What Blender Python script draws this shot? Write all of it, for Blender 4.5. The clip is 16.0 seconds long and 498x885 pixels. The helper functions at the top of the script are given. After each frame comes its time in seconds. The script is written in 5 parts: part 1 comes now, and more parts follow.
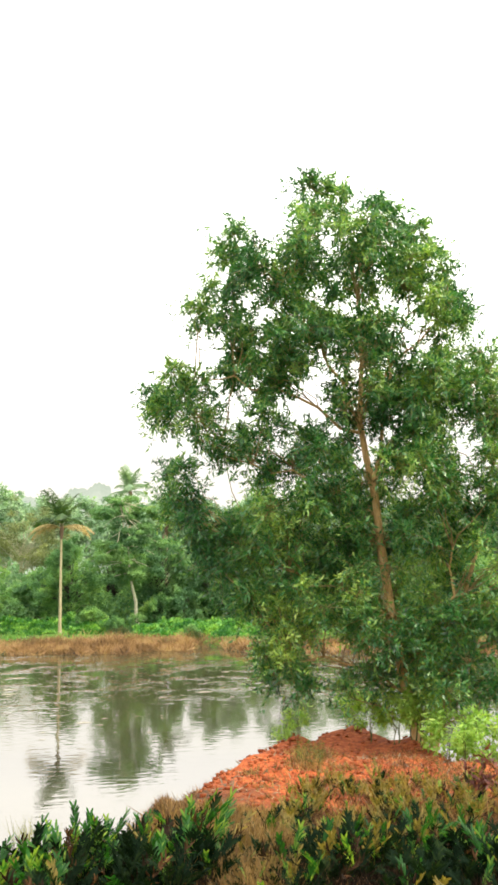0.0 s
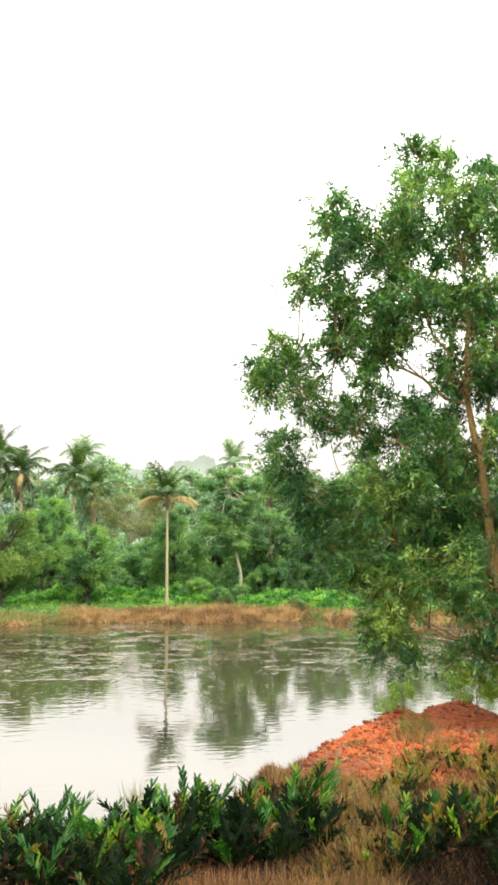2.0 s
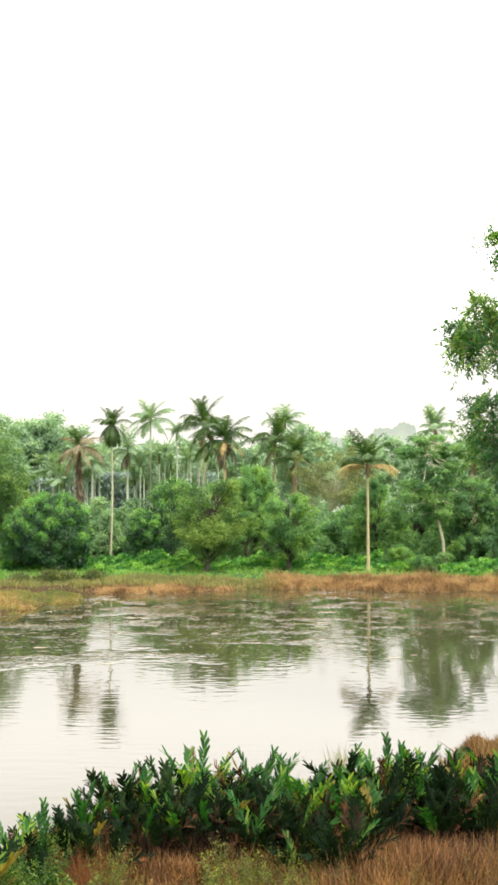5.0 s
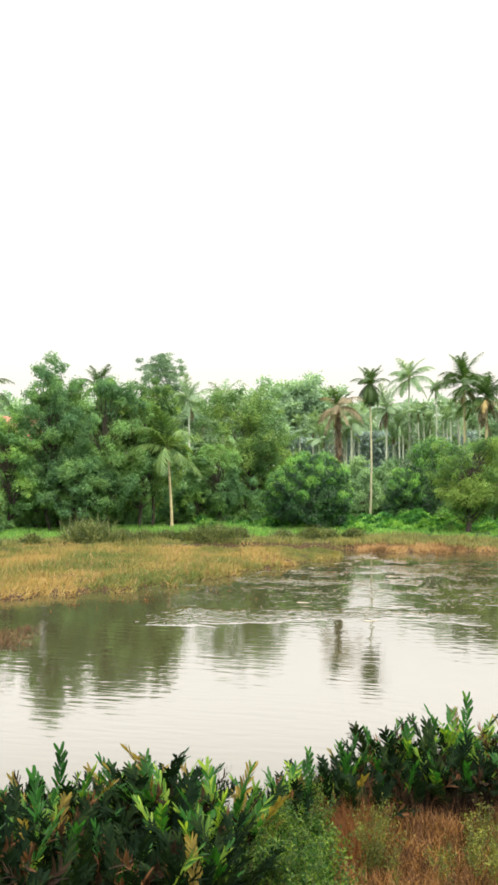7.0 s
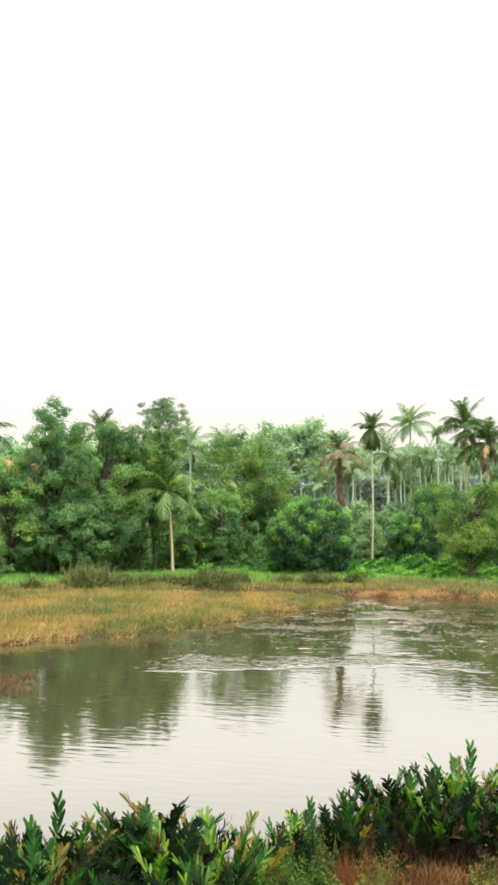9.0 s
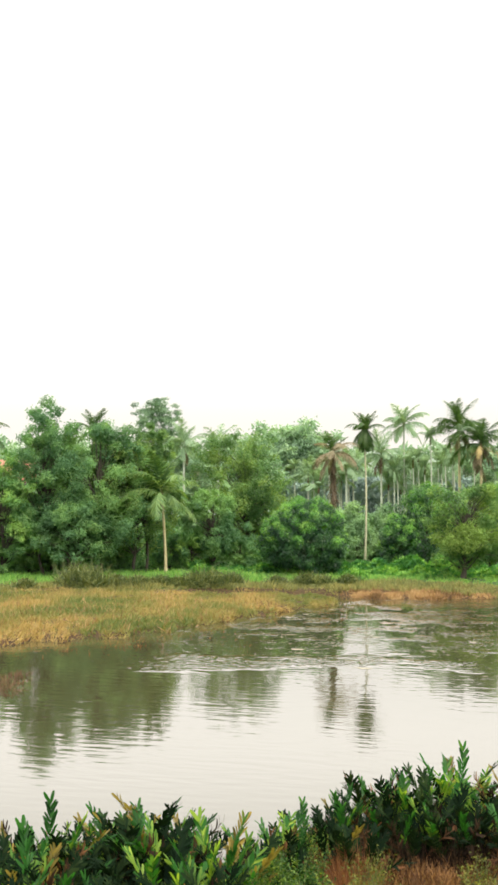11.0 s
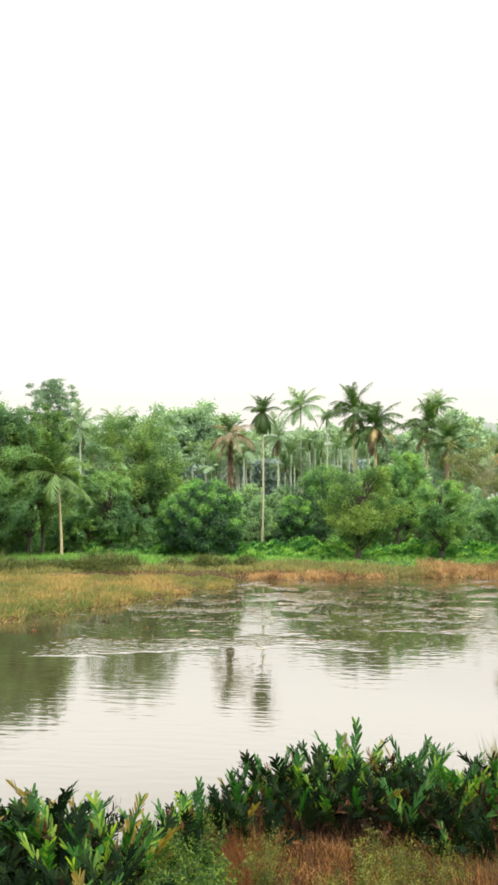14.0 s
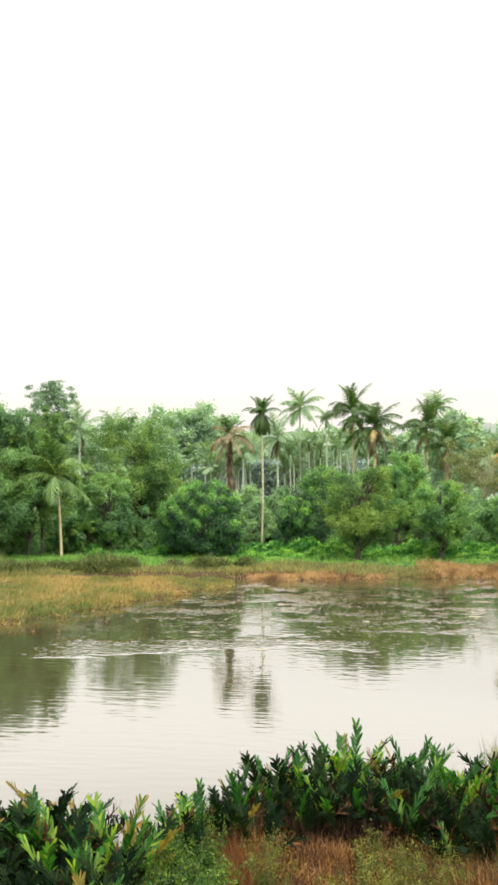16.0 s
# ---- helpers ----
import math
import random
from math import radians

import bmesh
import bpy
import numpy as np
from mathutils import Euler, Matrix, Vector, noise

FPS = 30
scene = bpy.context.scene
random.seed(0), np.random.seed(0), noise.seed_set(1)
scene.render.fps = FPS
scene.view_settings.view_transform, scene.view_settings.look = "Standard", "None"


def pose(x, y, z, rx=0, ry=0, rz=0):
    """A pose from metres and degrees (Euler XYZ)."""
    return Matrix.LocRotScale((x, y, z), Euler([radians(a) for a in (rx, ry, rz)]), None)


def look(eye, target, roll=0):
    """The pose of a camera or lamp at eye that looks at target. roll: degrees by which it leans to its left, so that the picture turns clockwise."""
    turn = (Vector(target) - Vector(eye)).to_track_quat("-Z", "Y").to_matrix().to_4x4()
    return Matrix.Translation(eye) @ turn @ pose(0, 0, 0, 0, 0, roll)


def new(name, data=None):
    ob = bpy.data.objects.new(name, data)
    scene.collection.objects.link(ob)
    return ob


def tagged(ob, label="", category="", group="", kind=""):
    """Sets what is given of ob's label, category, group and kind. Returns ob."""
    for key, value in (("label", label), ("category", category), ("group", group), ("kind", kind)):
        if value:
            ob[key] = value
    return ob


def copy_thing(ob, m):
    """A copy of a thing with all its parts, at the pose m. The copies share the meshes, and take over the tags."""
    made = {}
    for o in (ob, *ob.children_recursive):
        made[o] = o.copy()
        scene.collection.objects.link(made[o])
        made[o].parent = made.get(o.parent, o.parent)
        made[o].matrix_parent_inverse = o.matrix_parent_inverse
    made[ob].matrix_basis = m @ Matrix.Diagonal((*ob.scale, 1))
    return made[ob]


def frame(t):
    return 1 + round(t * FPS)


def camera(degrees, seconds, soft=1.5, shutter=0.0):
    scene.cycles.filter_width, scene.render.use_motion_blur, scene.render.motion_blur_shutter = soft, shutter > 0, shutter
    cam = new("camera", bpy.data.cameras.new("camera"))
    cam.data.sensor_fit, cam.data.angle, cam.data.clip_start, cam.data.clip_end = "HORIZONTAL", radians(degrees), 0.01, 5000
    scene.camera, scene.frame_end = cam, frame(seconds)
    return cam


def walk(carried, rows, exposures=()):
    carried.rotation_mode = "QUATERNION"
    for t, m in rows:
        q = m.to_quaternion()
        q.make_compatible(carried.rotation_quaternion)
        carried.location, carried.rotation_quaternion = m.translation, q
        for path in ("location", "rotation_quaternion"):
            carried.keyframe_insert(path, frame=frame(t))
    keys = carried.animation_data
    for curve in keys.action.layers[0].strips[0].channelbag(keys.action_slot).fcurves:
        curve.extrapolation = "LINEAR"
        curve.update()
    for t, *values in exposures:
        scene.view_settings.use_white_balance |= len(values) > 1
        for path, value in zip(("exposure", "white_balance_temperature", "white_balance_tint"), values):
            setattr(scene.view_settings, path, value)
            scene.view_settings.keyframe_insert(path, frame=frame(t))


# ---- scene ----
cam = camera(28.29, 16.0, soft=3.0)
EYE = (0.0, 0.0, 5.7)


def turned(heading, tilt, lean):
    """The camera stands on the bank and turns: heading to the right of +y, tilt upwards, lean to its left, in degrees."""
    h, p = radians(heading), radians(tilt)
    way = Vector((math.sin(h) * math.cos(p), math.cos(h) * math.cos(p), math.sin(p)))
    return look(EYE, Vector(EYE) + way, lean)


PATH = [
    (0.0, 17.58, 6.77, -0.28),
    (0.5, 19.35, 7.10, -0.42),
    (1.0, 19.34, 6.58, -0.33),
    (1.5, 14.85, 5.34, -0.19),
    (2.0, 11.56, 5.16, 0.02),
    (2.5, 8.81, 4.80, 0.10),
    (3.0, 8.74, 5.50, 0.04),
    (3.2, 8.86, 4.65, 0.06),
    (3.5, 8.92, 5.37, 0.00),
    (4.0, 8.63, 4.69, 0.05),
    (4.3, 5.69, 3.52, -0.00),
    (4.5, 4.25, 3.09, 0.03),
    (5.0, -0.00, 3.30, 0.02),
    (5.2, -0.95, 3.29, 0.22),
    (7.3, -15.56, 0.82, -0.18),
    (7.5, -15.34, 1.21, -0.14),
    (8.0, -15.40, 1.90, -0.10),
    (8.5, -15.24, 2.89, -0.01),
    (9.0, -15.00, 3.52, 0.02),
    (9.2, -15.02, 3.27, 0.12),
    (11.5, -14.25, 3.86, 0.19),
    (12.0, -12.69, 4.57, 0.22),
    (12.5, -11.03, 4.95, 0.29),
    (13.0, -10.10, 4.86, 0.26),
    (13.5, -9.12, 3.95, 0.21),
    (14.0, -8.70, 2.53, 0.06),
    (14.5, -8.40, 2.09, -0.08),
    (15.0, -8.50, 2.08, -0.10),
    (15.5, -8.55, 2.27, -0.01),
    (16.0, -8.66, 2.59, -0.12),
]
walk(cam, [(t, turned(a, b, c)) for t, a, b, c in PATH], [(0.0, 0.08, 6930, 10), (4.0, 0.06, 6930, 10), (6.2, 0.0, 6930, 10), (8.5, -0.08, 6930, 10), (16.0, -0.07, 6930, 10)])

# ---------------------------------------------------------------- light
SUN_TURN, SUN_HEIGHT = 114.0, 62.0      # heading and elevation of the veiled sun, degrees
world = bpy.data.worlds.new("overcast")
scene.world = world
world.use_nodes = True
wt = world.node_tree
wt.nodes.clear()
w_out = wt.nodes.new("ShaderNodeOutputWorld")
w_bg = wt.nodes.new("ShaderNodeBackground")
w_sky = wt.nodes.new("ShaderNodeTexSky")
w_sky.sky_type = "NISHITA"
w_sky.sun_disc = False
w_sky.sun_elevation = radians(SUN_HEIGHT)
w_sky.sun_rotation = radians(SUN_TURN)
w_sky.dust_density = 6.0
w_dim = wt.nodes.new("ShaderNodeVectorMath")
w_dim.operation = "SCALE"
w_dim.inputs[3].default_value = 0.08
w_geo = wt.nodes.new("ShaderNodeTexCoord")
w_sep = wt.nodes.new("ShaderNodeSeparateXYZ")
w_ramp = wt.nodes.new("ShaderNodeMapRange")
w_ramp.interpolation_type = "SMOOTHSTEP"
for k, v in enumerate((0.08, 0.27, 0.97, 2.66)):
    w_ramp.inputs[k + 1].default_value = v
w_tint = wt.nodes.new("ShaderNodeVectorMath")
w_tint.operation = "SCALE"
w_tint.inputs[0].default_value = (1.0, 0.974, 0.953)
w_add = wt.nodes.new("ShaderNodeVectorMath")
wt.links.new(w_geo.outputs["Generated"], w_sep.inputs[0])
wt.links.new(w_sep.outputs["Z"], w_ramp.inputs[0])
wt.links.new(w_ramp.outputs[0], w_tint.inputs[3])
wt.links.new(w_sky.outputs[0], w_dim.inputs[0])
wt.links.new(w_dim.outputs[0], w_add.inputs[0])
wt.links.new(w_tint.outputs[0], w_add.inputs[1])
wt.links.new(w_add.outputs[0], w_bg.inputs[0])
wt.links.new(w_bg.outputs[0], w_out.inputs[0])

sun_data = bpy.data.lights.new("sun", "SUN")
sun_data.energy, sun_data.angle, sun_data.color = 3.5, radians(10), (1.0, 0.95, 0.85)
sun = new("sun", sun_data)
sun_from = Vector((math.sin(radians(SUN_TURN)) * math.cos(radians(SUN_HEIGHT)),
                   math.cos(radians(SUN_TURN)) * math.cos(radians(SUN_HEIGHT)), math.sin(radians(SUN_HEIGHT))))
sun.matrix_world = look(sun_from * 200, (0, 0, 0))

# ---------------------------------------------------------------- materials


def material(name):
    m = bpy.data.materials.new(name)
    m.use_nodes = True
    nt = m.node_tree
    nt.nodes.clear()
    out = nt.nodes.new("ShaderNodeOutputMaterial")
    return m, nt, out


def ramp(nt, stops):
    r = nt.nodes.new("ShaderNodeValToRGB")
    el = r.color_ramp.elements
    while len(el) < len(stops):
        el.new(0.5)
    for e, (pos, col) in zip(el, stops):
        e.position, e.color = pos, (*col, 1)
    return r


def noise_node(nt, scale, detail=4.0, rough=0.6, vector=None):
    n = nt.nodes.new("ShaderNodeTexNoise")
    n.inputs["Scale"].default_value, n.inputs["Detail"].default_value, n.inputs["Roughness"].default_value = scale, detail, rough
    if vector:
        nt.links.new(vector, n.inputs["Vector"])
    return n


def leaf_material(name, dark, mid, light, through_light=0.35, gloss=0.55, patch=0.25, by_leaf=0.6, spec=0.3, by_frond=0.0, tint=(1.5, 1.5, 0.6)):
    """Leaf: colour varies from leaf to leaf and, more slowly, over the plant; some light passes through."""
    m, nt, out = material(name)
    geo = nt.nodes.new("ShaderNodeNewGeometry")
    big = noise_node(nt, patch, 3.0, 0.6, geo.outputs["Position"])
    mixv = nt.nodes.new("ShaderNodeMath")
    mixv.operation = "MULTIPLY_ADD"
    if by_frond:
        info, blend = nt.nodes.new("ShaderNodeObjectInfo"), nt.nodes.new("ShaderNodeMix")
        blend.inputs[0].default_value = by_frond
        nt.links.new(geo.outputs["Random Per Island"], blend.inputs[2])
        nt.links.new(info.outputs["Random"], blend.inputs[3])
        nt.links.new(blend.outputs[0], mixv.inputs[0])
    else:
        nt.links.new(geo.outputs["Random Per Island"], mixv.inputs[0])
    mixv.inputs[1].default_value = by_leaf
    big2 = nt.nodes.new("ShaderNodeMapRange")
    for k, v in enumerate((0.3, 0.7, 0.0, 1.0 - by_leaf) if by_leaf > 0.4 else (0.4, 0.6, 0.0, 1.0 - by_leaf)):
        big2.inputs[k + 1].default_value = v
    nt.links.new(big.outputs["Fac"], big2.inputs[0])
    nt.links.new(big2.outputs[0], mixv.inputs[2])
    col = ramp(nt, [(0.0, dark), (0.5, mid), (1.0, light)])
    nt.links.new(mixv.outputs[0], col.inputs[0])
    p = nt.nodes.new("ShaderNodeBsdfPrincipled")
    p.inputs["Roughness"].default_value = gloss
    p.inputs["Specular IOR Level"].default_value = spec
    nt.links.new(col.outputs[0], p.inputs["Base Color"])
    tr = nt.nodes.new("ShaderNodeBsdfTranslucent")
    warm = nt.nodes.new("ShaderNodeVectorMath")
    warm.operation = "MULTIPLY"
    warm.inputs[1].default_value = tint
    nt.links.new(col.outputs[0], warm.inputs[0])
    nt.links.new(warm.outputs[0], tr.inputs["Color"])
    mix = nt.nodes.new("ShaderNodeMixShader")
    mix.inputs[0].default_value = through_light
    nt.links.new(p.outputs[0], mix.inputs[1])
    nt.links.new(tr.outputs[0], mix.inputs[2])
    nt.links.new(mix.outputs[0], out.inputs[0])
    return m


def rough_material(name, stops, scale, fine, bump=0.4, rough=0.9, stretch=(1, 1, 1), patch_scale=0.3):
    """Bark, soil: colour from coarse and fine noise, fine relief."""
    m, nt, out = material(name)
    geo = nt.nodes.new("ShaderNodeNewGeometry")
    sc = nt.nodes.new("ShaderNodeVectorMath")
    sc.operation = "MULTIPLY"
    sc.inputs[1].default_value = stretch
    nt.links.new(geo.outputs["Position"], sc.inputs[0])
    a = noise_node(nt, scale, 5.0, 0.65, sc.outputs[0])
    b = noise_node(nt, fine, 4.0, 0.7, sc.outputs[0])
    c = noise_node(nt, patch_scale, 2.0, 0.5, geo.outputs["Position"])
    s1 = nt.nodes.new("ShaderNodeMath")
    s1.operation = "MULTIPLY_ADD"
    s1.inputs[1].default_value = 0.45
    nt.links.new(a.outputs["Fac"], s1.inputs[0])
    s2 = nt.nodes.new("ShaderNodeMath")
    s2.operation = "MULTIPLY_ADD"
    s2.inputs[1].default_value = 0.3
    nt.links.new(b.outputs["Fac"], s2.inputs[0])
    s3 = nt.nodes.new("ShaderNodeMath")
    s3.operation = "MULTIPLY"
    s3.inputs[1].default_value = 0.3
    nt.links.new(c.outputs["Fac"], s3.inputs[0])
    nt.links.new(s3.outputs[0], s2.inputs[2])
    nt.links.new(s2.outputs[0], s1.inputs[2])
    col = ramp(nt, stops)
    nt.links.new(s1.outputs[0], col.inputs[0])
    p = nt.nodes.new("ShaderNodeBsdfPrincipled")
    p.inputs["Roughness"].default_value = rough
    p.inputs["Specular IOR Level"].default_value = 0.2
    bp = nt.nodes.new("ShaderNodeBump")
    bp.inputs["Strength"].default_value, bp.inputs["Distance"].default_value = bump, 0.05
    nt.links.new(b.outputs["Fac"], bp.inputs["Height"])
    nt.links.new(bp.outputs[0], p.inputs["Normal"])
    nt.links.new(col.outputs[0], p.inputs["Base Color"])
    nt.links.new(p.outputs[0], out.inputs[0])
    return m


FAR = (1.3, 1.4, 0.8)      # light that passes a leaf, against its colour
# blue-grey that stands in for hazy shade inside the grove
M_GLOOM = leaf_material("shade_haze_leaf", (0.19, 0.27, 0.28), (0.26, 0.36, 0.36), (0.34, 0.46, 0.43), 0.15, 0.7, 0.2, 0.4)
M_ACACIA = leaf_material("acacia_leaf", (0.004, 0.028, 0.017), (0.05, 0.195, 0.048), (0.5, 0.66, 0.14), 0.31, 0.32, 0.5, 0.45, 0.5, tint=(1.25, 1.42, 0.68))
# mango leaves in two colours: dark body, and tops painted as lit
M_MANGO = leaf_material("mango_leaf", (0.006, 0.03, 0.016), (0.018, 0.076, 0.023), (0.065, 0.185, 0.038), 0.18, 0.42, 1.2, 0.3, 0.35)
M_MANGOLIT = leaf_material("lit_mango_leaf", (0.05, 0.19, 0.032), (0.11, 0.31, 0.048), (0.25, 0.46, 0.085), 0.3, 0.45, 1.2, 0.3, 0.35)
# M_DARK and M_MID: dark ends lifted, putting haze into far leaves
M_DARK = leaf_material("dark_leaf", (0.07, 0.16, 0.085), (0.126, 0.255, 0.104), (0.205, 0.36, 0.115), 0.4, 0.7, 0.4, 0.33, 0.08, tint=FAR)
M_MID = leaf_material("mid_leaf", (0.07, 0.168, 0.074), (0.138, 0.285, 0.094), (0.255, 0.42, 0.105), 0.42, 0.7, 0.5, 0.33, 0.08, tint=FAR)
M_OLIVE = leaf_material("olive_leaf", (0.048, 0.11, 0.045), (0.112, 0.215, 0.06), (0.24, 0.355, 0.085), 0.36, 0.65, 0.4, 0.3, 0.12, tint=FAR)
# M_PALE and M_MISTY: haze of distance painted into the leaf colour
M_PALE = leaf_material("haze_pale_leaf", (0.145, 0.25, 0.17), (0.225, 0.36, 0.215), (0.33, 0.47, 0.265), 0.35, 0.6, 0.2, 0.4, tint=FAR)
M_MISTY = leaf_material("haze_grey_leaf", (0.1, 0.19, 0.105), (0.165, 0.29, 0.14), (0.26, 0.4, 0.18), 0.35, 0.6, 0.3, 0.4, 0.12, tint=FAR)
M_BROWNISH = leaf_material("brownish_leaf", (0.075, 0.105, 0.05), (0.15, 0.18, 0.075), (0.26, 0.29, 0.11), 0.35, 0.6, 0.4, 0.4, 0.12, tint=FAR)
M_LEAFY = leaf_material("leafy_leaf", (0.055, 0.125, 0.052), (0.118, 0.225, 0.07), (0.235, 0.345, 0.085), 0.36, 0.65, 0.5, 0.35, 0.12, tint=FAR)
M_BUSH = leaf_material("bush_leaf", (0.03, 0.05, 0.022), (0.09, 0.125, 0.045), (0.27, 0.29, 0.1), 0.25, 0.5, 0.8)
# bluish grey-green, with haze mixed into the leaf colour
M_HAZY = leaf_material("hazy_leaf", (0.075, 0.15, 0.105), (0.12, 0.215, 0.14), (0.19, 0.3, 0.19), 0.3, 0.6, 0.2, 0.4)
M_BRIGHT = leaf_material("creeper_leaf", (0.02, 0.1, 0.035), (0.08, 0.25, 0.06), (0.27, 0.48, 0.12), 0.4, 0.6, 0.9, 0.38, 0.15)
M_PALM = leaf_material("palm_leaflet", (0.02, 0.05, 0.018), (0.045, 0.105, 0.032), (0.13, 0.2, 0.05), 0.3, 0.4, 0.5)
# far palm fronds paled by haze in their colour
M_PALMPALE = leaf_material("haze_pale_palm_leaflet", (0.12, 0.21, 0.13), (0.2, 0.31, 0.19), (0.3, 0.42, 0.24), 0.3, 0.5, 0.5)
M_PALMLIGHT = leaf_material("young_palm_leaflet", (0.05, 0.12, 0.04), (0.125, 0.23, 0.075), (0.29, 0.4, 0.14), 0.38, 0.4, 0.5)
M_PALMWILT = leaf_material("wilted_palm_leaflet", (0.11, 0.1, 0.065), (0.25, 0.22, 0.14), (0.43, 0.38, 0.25), 0.35, 0.6, 0.6, tint=(1.25, 1.2, 0.85))
M_PALMDRY = leaf_material("dry_palm_leaflet", (0.05, 0.042, 0.03), (0.16, 0.125, 0.085), (0.38, 0.31, 0.2), 0.3, 0.7, 0.6, tint=(1.3, 1.2, 0.8))
M_PALMGOLD = leaf_material("yellowed_palm_leaflet", (0.28, 0.215, 0.09), (0.44, 0.35, 0.16), (0.58, 0.48, 0.25), 0.3, 0.6, 0.6, tint=(1.3, 1.2, 0.75))
# fern fronds bright and near-black: light and shade put into their colours
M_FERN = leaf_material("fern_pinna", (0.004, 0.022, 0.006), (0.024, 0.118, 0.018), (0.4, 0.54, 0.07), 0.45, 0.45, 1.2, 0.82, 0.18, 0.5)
M_FERNSHADE = leaf_material("shade_dark_fern_pinna", (0.003, 0.009, 0.005), (0.007, 0.018, 0.008), (0.035, 0.06, 0.016), 0.25, 0.8, 1.2, 0.75, 0.04, 0.5)
M_FERNOLD = leaf_material("yellowing_fern_pinna", (0.06, 0.055, 0.014), (0.17, 0.135, 0.035), (0.36, 0.27, 0.085), 0.4, 0.5, 1.2, 0.7, 0.15)
M_FERNDRY = leaf_material("dead_fern_pinna", (0.007, 0.005, 0.004), (0.03, 0.018, 0.01), (0.25, 0.115, 0.05), 0.2, 0.75, 1.5, 0.85, 0.1, 0.6)
M_STALK = leaf_material("shade_dark_dead_stalk", (0.006, 0.005, 0.004), (0.014, 0.010, 0.007), (0.07, 0.045, 0.025), 0.1, 0.8, 1.0, 0.8, 0.05)
M_DRYGRASS = leaf_material("dry_grass_blade", (0.012, 0.006, 0.003), (0.1, 0.046, 0.017), (0.46, 0.245, 0.09), 0.3, 0.7, 1.6, 0.64)
M_RUSTGRASS = leaf_material("rust_grass_blade", (0.08, 0.05, 0.024), (0.26, 0.155, 0.075), (0.42, 0.29, 0.15), 0.3, 0.7, 0.7, 0.4)
M_RUSTNEAR = leaf_material("rust_tuft_blade", (0.045, 0.018, 0.009), (0.17, 0.066, 0.024), (0.36, 0.17, 0.065), 0.3, 0.7, 1.0)
M_OCHREGRASS = leaf_material("ochre_grass_blade", (0.075, 0.125, 0.033), (0.2, 0.185, 0.058), (0.37, 0.255, 0.1), 0.3, 0.7, 0.22, 0.28)
M_GREENGRASS = leaf_material("green_grass_blade", (0.056, 0.155, 0.034), (0.122, 0.295, 0.05), (0.26, 0.41, 0.088), 0.35, 0.6, 0.3)
M_SEDGE = leaf_material("sedge_blade", (0.055, 0.075, 0.024), (0.16, 0.175, 0.055), (0.33, 0.29, 0.095), 0.3, 0.6, 0.4)
M_SAPLING = leaf_material("sapling_leaf", (0.11, 0.24, 0.04), (0.24, 0.42, 0.08), (0.45, 0.6, 0.14), 0.45, 0.5, 0.8)
M_SODDEN = leaf_material("sodden_grass_blade", (0.03, 0.02, 0.012), (0.085, 0.055, 0.03), (0.2, 0.125, 0.065), 0.2, 0.7, 0.5)
M_RANK = leaf_material("rank_grass_blade", (0.04, 0.026, 0.01), (0.16, 0.098, 0.034), (0.37, 0.23, 0.08), 0.3, 0.7, 0.9)
M_WEED = leaf_material("weed_leaf", (0.005, 0.024, 0.006), (0.026, 0.09, 0.014), (0.24, 0.35, 0.052), 0.4, 0.5, 2.5, 0.6)
M_WEEDPALE = leaf_material("yellowish_weed_leaf", (0.018, 0.03, 0.007), (0.085, 0.11, 0.02), (0.32, 0.34, 0.07), 0.4, 0.5, 2.2, 0.5)
M_REDLEAF = leaf_material("reddish_leaf", (0.03, 0.01, 0.008), (0.09, 0.025, 0.018), (0.22, 0.07, 0.04), 0.3, 0.5, 1.0)
M_BARK = rough_material("acacia_bark", [(0.3, (0.1, 0.06, 0.025)), (0.48, (0.52, 0.33, 0.13)), (0.72, (0.82, 0.62, 0.32))], 3, 14, 0.8, 0.9, (1, 1, 0.3))
M_BARKDARK = rough_material("dark_bark", [(0.3, (0.03, 0.03, 0.024)), (0.8, (0.12, 0.105, 0.08))], 2, 9, 0.8, 0.9, (1, 1, 0.3))
M_BARKGREY = rough_material("grey_bark", [(0.3, (0.1, 0.12, 0.1)), (0.8, (0.2, 0.22, 0.18))], 2, 9, 0.5, 0.9, (1, 1, 0.3))
M_BARKPALE = rough_material("pale_bark", [(0.3, (0.26, 0.26, 0.16)), (0.8, (0.6, 0.59, 0.42))], 2, 9, 0.5, 0.85, (1, 1, 3))
# bark of far palms, haze put into its colour
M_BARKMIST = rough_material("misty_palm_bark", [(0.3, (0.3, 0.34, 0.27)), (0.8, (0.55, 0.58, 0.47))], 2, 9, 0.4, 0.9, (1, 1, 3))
M_COCO = rough_material("coconut_bark", [(0.3, (0.24, 0.205, 0.11)), (0.8, (0.58, 0.52, 0.31))], 2, 9, 0.6, 0.9, (1, 1, 5))
M_STRAW = rough_material("leaf_base_fibre", [(0.3, (0.06, 0.042, 0.026)), (0.8, (0.26, 0.185, 0.11))], 3, 12, 0.8, 0.95)
M_STEM = rough_material("green_stem", [(0.3, (0.05, 0.07, 0.02)), (0.8, (0.14, 0.13, 0.05))], 4, 20, 0.3, 0.7)
M_TWIG = rough_material("acacia_twig", [(0.3, (0.14, 0.1, 0.045)), (0.8, (0.55, 0.39, 0.18))], 4, 20, 0.3, 0.8)
M_TILE = rough_material("red_roof_tile", [(0.3, (0.26, 0.11, 0.07)), (0.8, (0.42, 0.21, 0.14))], 2, 8, 0.4, 0.85)
